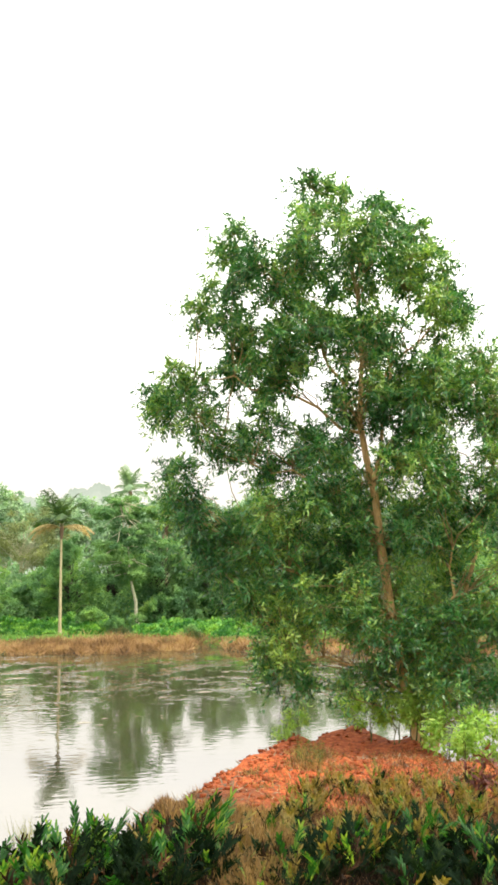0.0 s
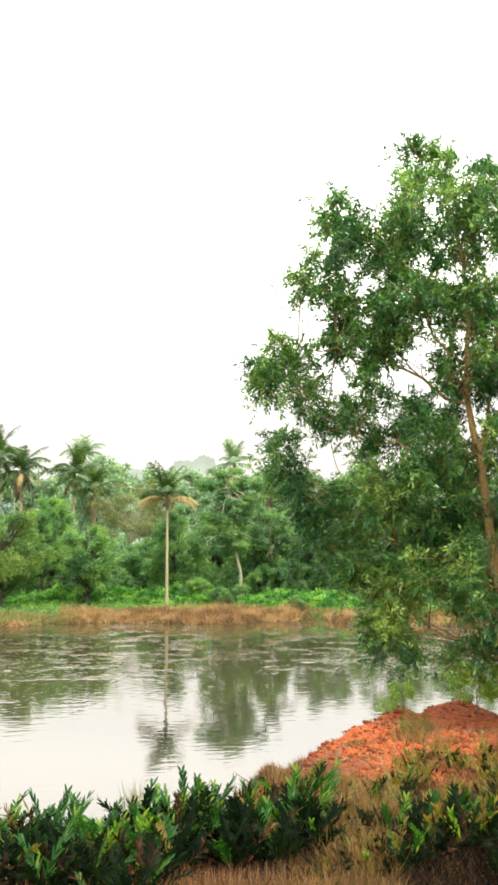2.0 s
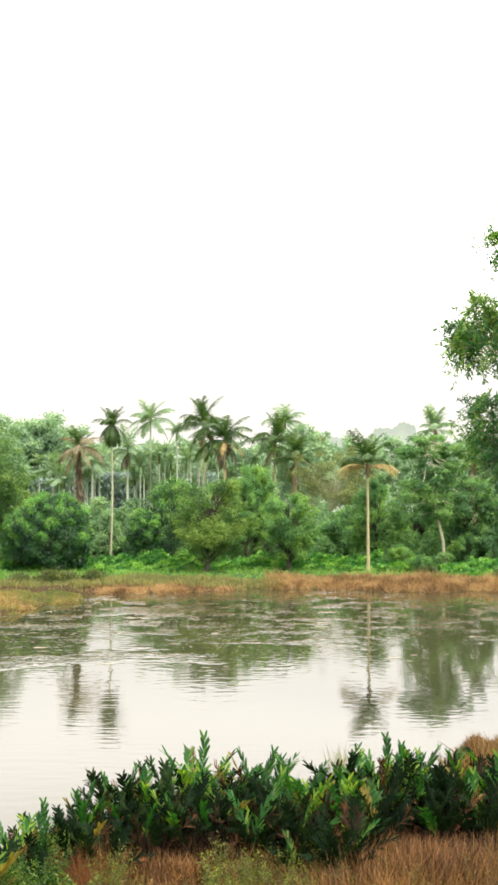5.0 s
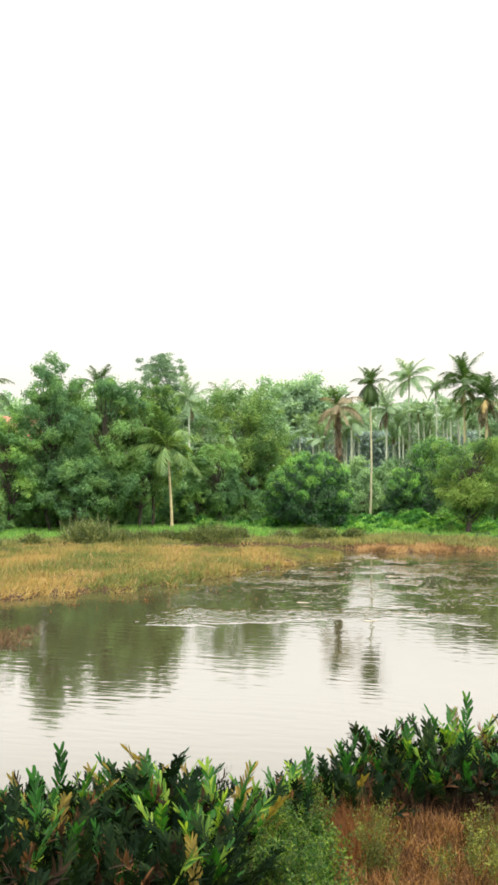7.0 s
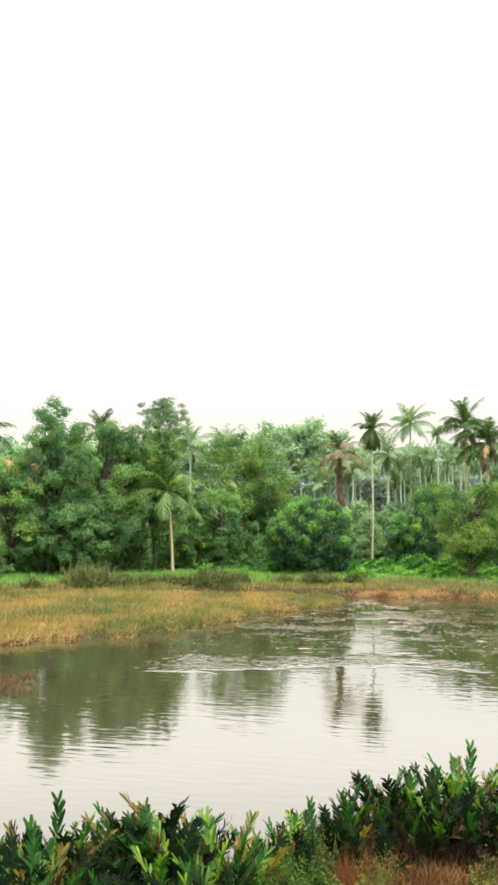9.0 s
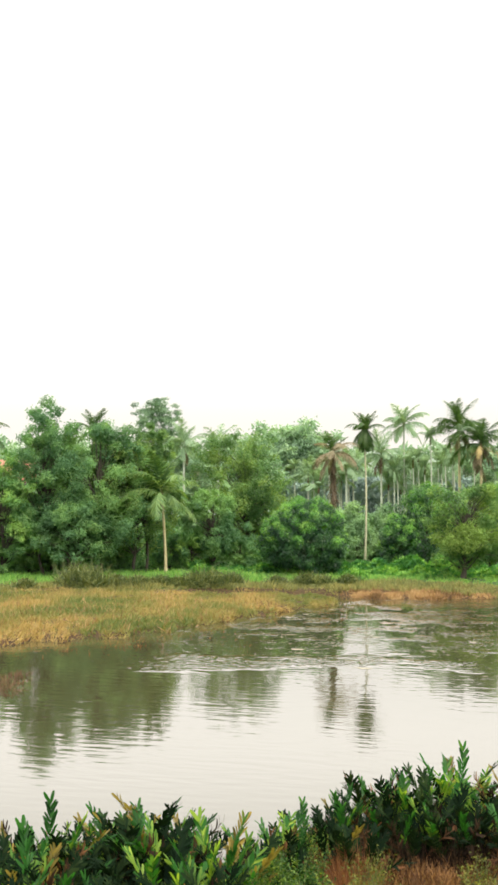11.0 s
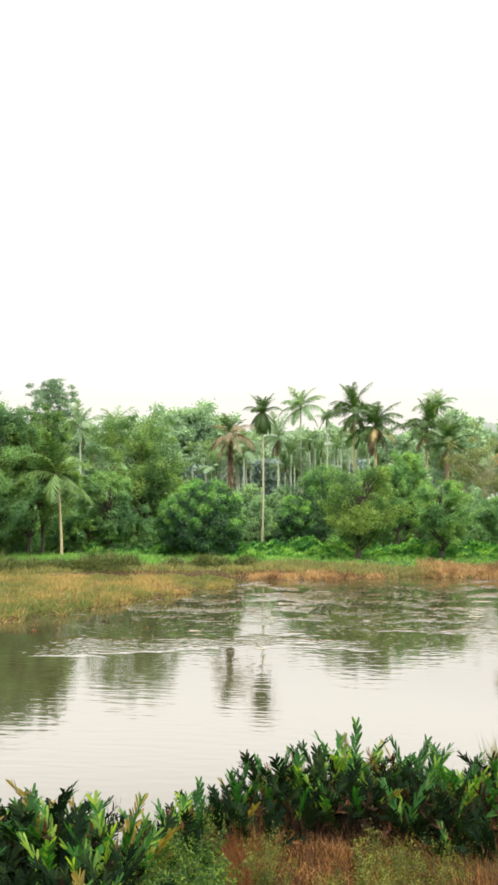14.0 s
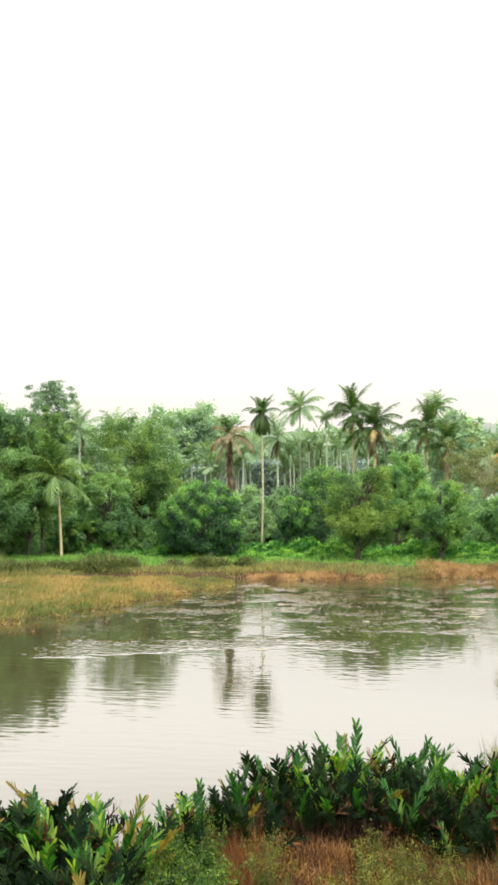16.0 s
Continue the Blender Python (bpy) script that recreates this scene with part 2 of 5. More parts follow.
M_PLASTER = rough_material("lime_plaster", [(0.3, (0.5, 0.47, 0.4)), (0.8, (0.75, 0.72, 0.66))], 1.5, 8, 0.2, 0.9)
M_LATERITE = rough_material("laterite_clod", [(0.3, (0.06, 0.018, 0.008)), (0.55, (0.22, 0.05, 0.015)), (0.8, (0.36, 0.14, 0.05))], 3, 14, 0.6, 0.95, (1, 1, 1), 1.2)
M_SCUMGLINT = rough_material("debris_glint", [(0.3, (0.2, 0.19, 0.13)), (0.8, (0.42, 0.4, 0.31))], 3, 12, 0.2, 0.6)

# ground: bare earth, leaf litter, red laterite by the big tree, wet mud at the water
M_GROUND, nt, out = material("earth")
geo = nt.nodes.new("ShaderNodeNewGeometry")
sep = nt.nodes.new("ShaderNodeSeparateXYZ")
nt.links.new(geo.outputs["Position"], sep.inputs[0])
n1 = noise_node(nt, 0.5, 5, 0.65, geo.outputs["Position"])
n2 = noise_node(nt, 6.0, 5, 0.7, geo.outputs["Position"])
earth = ramp(nt, [(0.3, (0.02, 0.014, 0.008)), (0.55, (0.06, 0.036, 0.017)), (0.8, (0.13, 0.075, 0.033))])
nt.links.new(n2.outputs["Fac"], earth.inputs[0])
red = ramp(nt, [(0.3, (0.05, 0.017, 0.008)), (0.42, (0.23, 0.048, 0.014)), (0.58, (0.4, 0.1, 0.027)), (0.78, (0.52, 0.25, 0.1))])
nt.links.new(n2.outputs["Fac"], red.inputs[0])
# laterite patch: an ellipse on the plan with a ragged edge
mp = nt.nodes.new("ShaderNodeVectorMath")
mp.operation = "SUBTRACT"
mp.inputs[1].default_value = (11.9, 21.9, 0)
nt.links.new(geo.outputs["Position"], mp.inputs[0])
ms = nt.nodes.new("ShaderNodeVectorMath")
ms.operation = "MULTIPLY"
ms.inputs[1].default_value = (1 / 6.8, 1 / 6.3, 0)
nt.links.new(mp.outputs[0], ms.inputs[0])
ml = nt.nodes.new("ShaderNodeVectorMath")
ml.operation = "LENGTH"
nt.links.new(ms.outputs[0], ml.inputs[0])
ma = nt.nodes.new("ShaderNodeMath")
ma.operation = "MULTIPLY_ADD"
ma.inputs[1].default_value = 0.9
nt.links.new(n1.outputs["Fac"], ma.inputs[0])
nt.links.new(ml.outputs["Value"], ma.inputs[2])
mr = nt.nodes.new("ShaderNodeMapRange")
for k, v in enumerate((1.3, 1.6, 1.0, 0.0)):
    mr.inputs[k + 1].default_value = v
nt.links.new(ma.outputs[0], mr.inputs[0])
gm = nt.nodes.new("ShaderNodeMix")
gm.data_type = "RGBA"
nt.links.new(mr.outputs[0], gm.inputs[0])
nt.links.new(earth.outputs[0], gm.inputs[6])
nt.links.new(red.outputs[0], gm.inputs[7])
flat = nt.nodes.new("ShaderNodeVectorMath")
flat.operation = "MULTIPLY"
flat.inputs[1].default_value = (1, 1, 0)
nt.links.new(geo.outputs["Position"], flat.inputs[0])
fl = nt.nodes.new("ShaderNodeVectorMath")
fl.operation = "LENGTH"
nt.links.new(flat.outputs[0], fl.inputs[0])
fr = nt.nodes.new("ShaderNodeMapRange")
for k, v in enumerate((62.0, 67.0, 0.0, 1.0)):
    fr.inputs[k + 1].default_value = v
nt.links.new(fl.outputs["Value"], fr.inputs[0])
turf = ramp(nt, [(0.3, (0.02, 0.05, 0.015)), (0.7, (0.06, 0.13, 0.03))])
nt.links.new(n2.outputs["Fac"], turf.inputs[0])
gm2 = nt.nodes.new("ShaderNodeMix")
gm2.data_type = "RGBA"
nt.links.new(fr.outputs[0], gm2.inputs[0])
nt.links.new(gm.outputs[2], gm2.inputs[6])
nt.links.new(turf.outputs[0], gm2.inputs[7])
gm = gm2
gp = nt.nodes.new("ShaderNodeBsdfPrincipled")
gp.inputs["Roughness"].default_value = 0.92
gp.inputs["Specular IOR Level"].default_value = 0.2
gb = nt.nodes.new("ShaderNodeBump")
gb.inputs["Strength"].default_value, gb.inputs["Distance"].default_value = 0.8, 0.12
nt.links.new(n2.outputs["Fac"], gb.inputs["Height"])
nt.links.new(gb.outputs[0], gp.inputs["Normal"])
nt.links.new(gm.outputs[2], gp.inputs["Base Color"])
nt.links.new(gp.outputs[0], out.inputs[0])

# water: turbid pond; almost a mirror near the bank, fine wavelets further out, stirred patches that glint
M_WATER, nt, out = material("pond_water")
geo = nt.nodes.new("ShaderNodeNewGeometry")


def scaled(vec):
    n = nt.nodes.new("ShaderNodeVectorMath")
    n.operation = "MULTIPLY"
    n.inputs[1].default_value = vec
    nt.links.new(geo.outputs["Position"], n.inputs[0])
    return n.outputs[0]


def sums(op, a, b, c=None):
    n = nt.nodes.new("ShaderNodeMath")
    n.operation = op
    for k, q in enumerate((a, b, c)):
        if q is None:
            continue
        if isinstance(q, (int, float)):
            n.inputs[k].default_value = q
        else:
            nt.links.new(q, n.inputs[k])
    return n.outputs[0]


def ranged(value, lo, hi, to_lo, to_hi):
    n = nt.nodes.new("ShaderNodeMapRange")
    for k, q in enumerate((lo, hi, to_lo, to_hi)):
        n.inputs[k + 1].default_value = q
    nt.links.new(value, n.inputs[0])
    return n.outputs[0]


away = nt.nodes.new("ShaderNodeVectorMath")
away.operation = "LENGTH"
nt.links.new(geo.outputs["Position"], away.inputs[0])
wavelet = noise_node(nt, 1.0, 1, 0.5, scaled((2.5, 2.7, 1.0))).outputs["Fac"]
wrinkle = noise_node(nt, 1.0, 1, 0.5, scaled((3.2, 3.6, 1.0))).outputs["Fac"]
breath = noise_node(nt, 1.0, 3, 0.55, scaled((0.05, 0.11, 1.0))).outputs["Fac"]
stirred = noise_node(nt, 1.0, 4, 0.7, scaled((0.5, 0.5, 1.0))).outputs["Fac"]
calm = sums("MULTIPLY", ranged(breath, 0.36, 0.6, 0.25, 1.0), ranged(away.outputs["Value"], 19, 38, 0.07, 0.64))
glint = sums("MULTIPLY", ranged(stirred, 0.52, 0.62, 0.0, 1.0), ranged(away.outputs["Value"], 38, 48, 0.0, 1.0))
# long low ripples nearer the bank
across = nt.nodes.new("ShaderNodeSeparateXYZ")
nt.links.new(geo.outputs["Position"], across.inputs[0])
crest = noise_node(nt, 1.0, 1, 0.4, scaled((0.9, 3.6, 1.0))).outputs["Fac"]
lapping = sums("MULTIPLY", sums("MULTIPLY", ranged(away.outputs["Value"], 16, 22, 0.0, 0.44), ranged(across.outputs["X"], -4.0, 2.0, 1.0, 0.45)), ranged(away.outputs["Value"], 32, 44, 1.0, 0.0))
# a band of water churned by swimming things, and a smaller patch further out
ragged = noise_node(nt, 1.0, 3, 0.6, scaled((0.16, 0.3, 1.0))).outputs["Fac"]
out_by = sums("MULTIPLY_ADD", ragged, 9.0, away.outputs["Value"])
churned = None
for middle, deep, x0, x1 in ((36.2, 1.3, -13.0, -1.5), (39.5, 0.7, -1.0, 4.0), (51.0, 1.6, -7.0, -1.5), (57.0, 1.2, -4.5, 1.5)):
    band = ranged(sums("ABSOLUTE", sums("SUBTRACT", out_by, middle + 4.5), 0.0), deep * 0.5, deep, 1.0, 0.0)
    band = sums("MULTIPLY", band, sums("MULTIPLY", ranged(across.outputs["X"], x0 - 1.0, x0 + 1.0, 0.0, 1.0), ranged(across.outputs["X"], x1 - 1.0, x1 + 1.0, 1.0, 0.0)))
    churned = band if churned is None else sums("MAXIMUM", churned, band)
rough_by = sums("MULTIPLY_ADD", churned, 3.2, sums("MULTIPLY_ADD", glint, 4.0, sums("MULTIPLY", calm, 0.14)))
relief = sums("ADD", sums("MULTIPLY_ADD", crest, lapping, sums("MULTIPLY", wavelet, calm)), sums("MULTIPLY", wrinkle, rough_by))
wb = nt.nodes.new("ShaderNodeBump")
wb.inputs["Strength"].default_value, wb.inputs["Distance"].default_value = 0.4, 0.03
nt.links.new(relief, wb.inputs["Height"])
wp = nt.nodes.new("ShaderNodeBsdfPrincipled")
wp.inputs["Base Color"].default_value = (0.04, 0.0395, 0.0195, 1)
wp.inputs["Roughness"].default_value = 0.05
wp.inputs["IOR"].default_value = 1.6
nt.links.new(wb.outputs[0], wp.inputs["Normal"])
nt.links.new(wp.outputs[0], out.inputs[0])

# far wooded ridge: a pale emission imitates the mist over it
M_RIDGE, nt, out = material("ridge_mist_glow")
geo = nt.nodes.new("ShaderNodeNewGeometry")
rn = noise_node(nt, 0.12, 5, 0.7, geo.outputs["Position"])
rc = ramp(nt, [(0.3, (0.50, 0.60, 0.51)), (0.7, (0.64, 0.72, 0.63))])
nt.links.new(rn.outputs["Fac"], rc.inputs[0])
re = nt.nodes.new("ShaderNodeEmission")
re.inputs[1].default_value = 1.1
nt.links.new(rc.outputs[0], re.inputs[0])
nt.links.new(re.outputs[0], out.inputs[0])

# ---------------------------------------------------------------- building helpers


def spot(bearing, far):
    """A place on the plan: bearing in degrees to the right of +y, distance from the standpoint."""
    return far * math.sin(radians(bearing)), far * math.cos(radians(bearing))


def curve_at(keys, a):
    return float(np.interp(a, [k[0] for k in keys], [k[1] for k in keys]))


NEAR_SHORE = [(-60, 14.5), (-30, 14), (-23, 15), (-19, 15), (-14.6, 13.8), (-10, 16), (0, 16.8), (8, 17.8), (10.5, 19), (12, 22.8), (13, 24.4), (16, 26.6), (20, 30), (24, 31.5), (27, 29.5), (28.5, 28), (30, 26.2), (34, 25.6), (60, 26)]
FAR_SHORE = [(-60, 40), (-30, 41), (-22, 43.0), (-18, 45.8), (-16.3, 48.2), (-13.1, 51.6), (-9.9, 56.2), (-9.0, 60.3), (-4, 60.5), (1, 63.5), (10, 62), (14, 64.5), (15.5, 66), (17.5, 62), (30, 62), (60, 62)]


def smooth(a, b, x):
    u = np.clip((np.asarray(x, float) - a) / (b - a), 0, 1)
    return u * u * (3 - 2 * u)


def wobble(x, y):
    """Gentle unevenness of the land, metres."""
    return 0.09 * np.sin(0.9 * x + 1.3 * np.sin(0.6 * y)) + 0.08 * np.sin(1.1 * y + 0.7 * x + 2) + 0.05 * np.sin(2.3 * x - 1.9 * y)


def ground_z(x, y):
    x, y = np.asarray(x, float), np.asarray(y, float)
    r = np.hypot(x, y)
    a = np.degrees(np.arctan2(x, y))
    a = np.where(np.abs(a) > 58, np.sign(a) * 58, a)
    near = np.interp(a, [k[0] for k in NEAR_SHORE], [k[1] for k in NEAR_SHORE]) + 0.35 * np.sin(a * 1.7) + 0.2 * np.sin(a * 4.1)
    far = np.interp(a, [k[0] for k in FAR_SHORE], [k[1] for k in FAR_SHORE]) + 0.5 * np.sin(a * 2.1 + 1) + 0.3 * np.sin(a * 5.3)
    w = wobble(x, y)
    bank = 1.2 + 2.8 * (1 - smooth(2.5, 8.5, r)) + w * 0.6
    mound = -0.2 * np.exp(-((x - 10.4) ** 2 / 9 + (y - 25.0) ** 2 / 12)) - 0.16 * smooth(20, 24, r) - 0.3 * smooth(12.5, 15, x) * smooth(19, 22, r)
    rough = 0.035 * np.sin(x * 2.1 + 2 * np.sin(y * 1.3)) * np.sin(y * 1.9 + x) + 0.012 * np.sin(x * 8.3 - y * 6.1)
    bank = bank + mound + rough * smooth(9, 12, x + 0.2 * y) * smooth(17, 19, r)
    width = np.interp(a, [-60, 8, 11, 14, 17, 20, 60], [2.6, 2.6, 4.6, 6.5, 4.0, 2.4, 3.0])
    z_near = -1.0 + (bank + 1.0) * (1 - smooth(0, 1, (r - near + width) / (width * 1.35)))
    rise = 0.16 + 0.25 * smooth(0, 4, r - far) + 0.18 * smooth(62, 70, r) + 0.006 * np.maximum(r - 75, 0) + 0.5 * w * smooth(0, 6, r - far)
    # a narrow arm of water parts the tail of the spit from the bank
    rise = rise - 0.62 * smooth(-19.5, -15.5, a) * (1 - smooth(-9.2, -8.2, a)) * smooth(57.8, 59.6, r + 0.4 * np.sin(a * 3)) * (1 - smooth(61.4, 62.6, r))
    z_far = -1.0 + (rise + 1.0) * smooth(-2.0, 0.7, r - far)
    behind = np.abs(np.degrees(np.arctan2(x, y))) > 75
    z = np.maximum(z_near, z_far)
    return np.where(behind, np.maximum(z, np.minimum(4.0, 0.5 + 0.02 * r)), z)


def gz(x, y):
    return float(ground_z(x, y))


def quads(name, verts, faces, mat, smooth_shading=False):
    """A mesh from vertex and quad arrays."""
    verts, faces = np.asarray(verts, np.float32).reshape(-1, 3), np.asarray(faces, np.int32).reshape(-1, 4)
    me = bpy.data.meshes.new(name)
    me.vertices.add(len(verts))
    me.vertices.foreach_set("co", verts.ravel())
    me.loops.add(faces.size)
    me.loops.foreach_set("vertex_index", faces.ravel())
    me.polygons.add(len(faces))
    me.polygons.foreach_set("loop_start", np.arange(0, faces.size, 4, dtype=np.int32))
    if smooth_shading:
        me.polygons.foreach_set("use_smooth", np.ones(len(faces), bool))
    me.materials.append(mat)
    me.update(calc_edges=True)
    me.validate()
    return me


def part(name, me, parent, label="", m=None):
    ob = new(name, me)
    ob.parent = parent
    if m is not None:
        ob.matrix_basis = m
    return tagged(ob, label) if label else ob


def unit(v):
    return v / np.maximum(np.linalg.norm(v, axis=-1, keepdims=True), 1e-9)


def blades(base, way, side, length, width, bend, segs=1, shape="leaf"):
    """Many leaves or blades at once: base, way and side are (n, 3); length, width and bend (n,). Returns vertices and quads."""
    n = len(base)
    length, width, bend = [np.broadcast_to(np.asarray(q, float), (n,))[:, None] for q in (length, width, bend)]
    nor = unit(np.cross(way, side))
    if segs == 1:
        a = base
        tip = base + way * length - nor * bend * length
        mid = base + way * length * 0.45
        l, r = mid - side * width * 0.5 + nor * width * 0.22, mid + side * width * 0.5 + nor * width * 0.22
        v = np.stack([a, r, tip, l], 1).reshape(-1, 3)
        f = np.arange(n * 4).reshape(n, 4)
        return v, f
    rows = []
    prof = {"leaf": lambda u: np.sin(np.pi * min(0.97, 0.12 + 0.86 * u)) ** 0.6, "strap": lambda u: (0.5, 0.95, 1.0, 0.95, 0.5)[int(round(u * 4))], "blade": lambda u: 1 - 0.93 * u ** 1.5}[shape]
    for k in range(segs + 1):
        u = k / segs
        c = base + way * length * u - nor * bend * length * u * u
        w = side * width * 0.5 * prof(u)
        rows += [c - w, c + w]
    v = np.stack(rows, 1)
    f = np.array([[2 * k, 2 * k + 1, 2 * k + 3, 2 * k + 2] for k in range(segs)])
    f = (np.arange(n)[:, None, None] * (2 * segs + 2) + f[None]).reshape(-1, 4)
    return v.reshape(-1, 3), f


def tube(points, radii, sides=7):
    """A tapered tube along points, closed at its tip."""
    points = np.asarray(points, float)
    n = len(points)
    t = unit(np.gradient(points, axis=0))
    ref = np.array([1.0, 0, 0]) if abs(t[0, 0]) < 0.8 else np.array([0, 1.0, 0])
    u = unit(np.cross(t, ref))
    w = np.cross(t, u)
    ang = np.arange(sides) * 2 * np.pi / sides
    ring = points[:, None] + np.asarray(radii)[:, None, None] * (np.cos(ang)[None, :, None] * u[:, None] + np.sin(ang)[None, :, None] * w[:, None])
    v = ring.reshape(-1, 3)
    f = []
    for k in range(n - 1):
        for s in range(sides):
            f.append((k * sides + s, k * sides + (s + 1) % sides, (k + 1) * sides + (s + 1) % sides, (k + 1) * sides + s))
    return v, np.array(f)


def merged(pieces):
    vs, fs, off = [], [], 0
    for v, f in pieces:
        vs.append(v)
        fs.append(f + off)
        off += len(v)
    return np.concatenate(vs), np.concatenate(fs)


def thing(name, x, y, label, category, group="", kind="", z=None, turn=0.0):
    ob = new(name)
    ob.empty_display_size = 0.2
    ob.matrix_basis = pose(x, y, gz(x, y) if z is None else z, 0, 0, turn)
    return tagged(ob, label, category, group, kind)


def limb(a, b, sag, rng, n=6, crook=0.035):
    """A crooked limb from a to b, rising first."""
    a, b = np.asarray(a, float), np.asarray(b, float)
    u = np.linspace(0, 1, n)[:, None]
    c = a + (b - a) * u
    c[:, 2] += sag * np.sin(np.pi * u[:, 0])
    d = np.linalg.norm(b - a)
    c[1:-1] += rng.normal(0, crook * d, (n - 2, 3))
    return c


def crown_leaves(centres, radii, count, size, rng, droop=0.3, slim=0.4, shell=0.55, flat=1.0, loose=0.75):
    """Leaves in clumps: round each centre, mostly in its outer shell, pointing outwards and somewhat down."""
    centres, radii = np.asarray(centres, float), np.asarray(radii, float)
    w = radii ** 2.2
    pick = rng.choice(len(centres), count, p=w / w.sum())
    d = unit(rng.normal(size=(count, 3)))
    rad = (shell + (1 - shell) * rng.random(count) ** 0.7) * rng.choice([1.0, 1.12, 0.8], count)
    # each clump is made of a few sprays, so its outline is ragged
    spray = rng.normal(size=(len(centres), 9, 3))
    spray = unit(spray)
    k = rng.integers(0, 9, count)
    d = unit(d * loose + spray[pick, k])
    pos = centres[pick] + d * (rad * radii[pick])[:, None] * np.array([1, 1, flat])
    nor = unit(d * 0.9 + np.array([0, 0, 0.45]) + rng.normal(0, 0.42, (count, 3)))
    way = rng.normal(0, 0.7, (count, 3)) + d * 0.5 - np.array([0, 0, droop])
    way = unit(way - nor * (way * nor).sum(-1, keepdims=True) * 0.9)
    side = unit(np.cross(way, nor))
    ln = size * rng.uniform(0.6, 1.35, count)
    return blades(pos, way, side, ln, ln * slim, rng.uniform(0.05, 0.35, count))

# ---------------------------------------------------------------- land and water
rings = np.concatenate([[0.02], np.arange(0.5, 9, 0.75), np.arange(9, 34, 0.33), np.arange(34, 40, 0.8), np.arange(40, 76, 0.5), np.arange(76, 140, 4), np.geomspace(140, 2500, 14)])
turns = np.concatenate([np.arange(-180, -40, 5.0), np.arange(-40, 40, 0.55), np.arange(40, 180, 5.0)])
R, A = np.meshgrid(rings, np.radians(turns), indexing="ij")
gx, gy = R * np.sin(A), R * np.cos(A)
land = np.stack([gx, gy, ground_z(gx, gy)], -1)
nr, na = R.shape
i, j = np.meshgrid(np.arange(nr - 1), np.arange(na), indexing="ij")
j2 = (j + 1) % na
faces = np.stack([i * na + j, (i + 1) * na + j, (i + 1) * na + j2, i * na + j2], -1).reshape(-1, 4)[:, ::-1]
faces = np.concatenate([faces, [[0, 3 * na // 4, na // 2, na // 4]]])
ground = new("ground", quads("ground", land, faces, M_GROUND, True))
tagged(ground, "uneven earth bank with red laterite, grassy beyond the pond", "ground", kind="structure")

wx, wy = np.meshgrid(np.linspace(-75, 75, 41), np.linspace(9, 75, 31), indexing="ij")
wv = np.stack([wx, wy, 0 * wx], -1)
i, j = np.meshgrid(np.arange(40), np.arange(30), indexing="ij")
wf = np.stack([i * 31 + j, (i + 1) * 31 + j, (i + 1) * 31 + j + 1, i * 31 + j + 1], -1).reshape(-1, 4)
water = new("water", quads("water", wv, wf, M_WATER, True))
tagged(water, "still murky pond water mirroring pale sky and trees", "pond", kind="structure")

# wooded ridge far behind; its glow stands in for mist
ra = np.radians(np.linspace(-42, 46, 900))
rng = np.random.default_rng(3)
deg = np.degrees(ra)
crest = np.full(deg.shape, 0.03)
for q in range(420):
    a0, w = rng.uniform(-43, 47), rng.uniform(0.25, 0.75)
    lift = 0.050 + 0.020 * math.exp(-((a0 - 8.7) / 1.6) ** 2) + 0.010 * math.exp(-((a0 - 4.3) / 2.2) ** 2) + rng.uniform(-0.012, 0.0)
    dome = lift + 0.012 * w * np.sqrt(np.clip(1 - ((deg - a0) / w) ** 2, 0, 1))
    crest = np.maximum(crest, np.where(np.abs(deg - a0) < w, dome, 0))
crest = crest + 0.0012 * np.sin(ra * 900) * np.sin(ra * 410) + rng.uniform(-0.0009, 0.0009, len(ra))
rows = []
for k, (u, dist) in enumerate([(0.0, 300), (0.3, 305), (0.6, 312), (0.85, 320), (1.0, 330), (0.6, 350), (0.0, 380)]):
    top = 5.7 + crest * 330
    jitter = 3 * np.sin(ra * 120 + k * 2.0)
    rows.append(np.stack([(dist + jitter) * np.sin(ra), (dist + jitter) * np.cos(ra), 0.5 + (top - 0.5) * u], -1))
rv = np.stack(rows, 0)
i, j = np.meshgrid(np.arange(6), np.arange(899), indexing="ij")
rf = np.stack([i * 900 + j, i * 900 + j + 1, (i + 1) * 900 + j + 1, (i + 1) * 900 + j], -1).reshape(-1, 4)
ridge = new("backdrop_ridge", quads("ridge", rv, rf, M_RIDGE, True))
tagged(ridge, "distant wooded ridge, its mist put in as a pale glow", "hill", kind="structure")

# ---------------------------------------------------------------- broadleaf trees


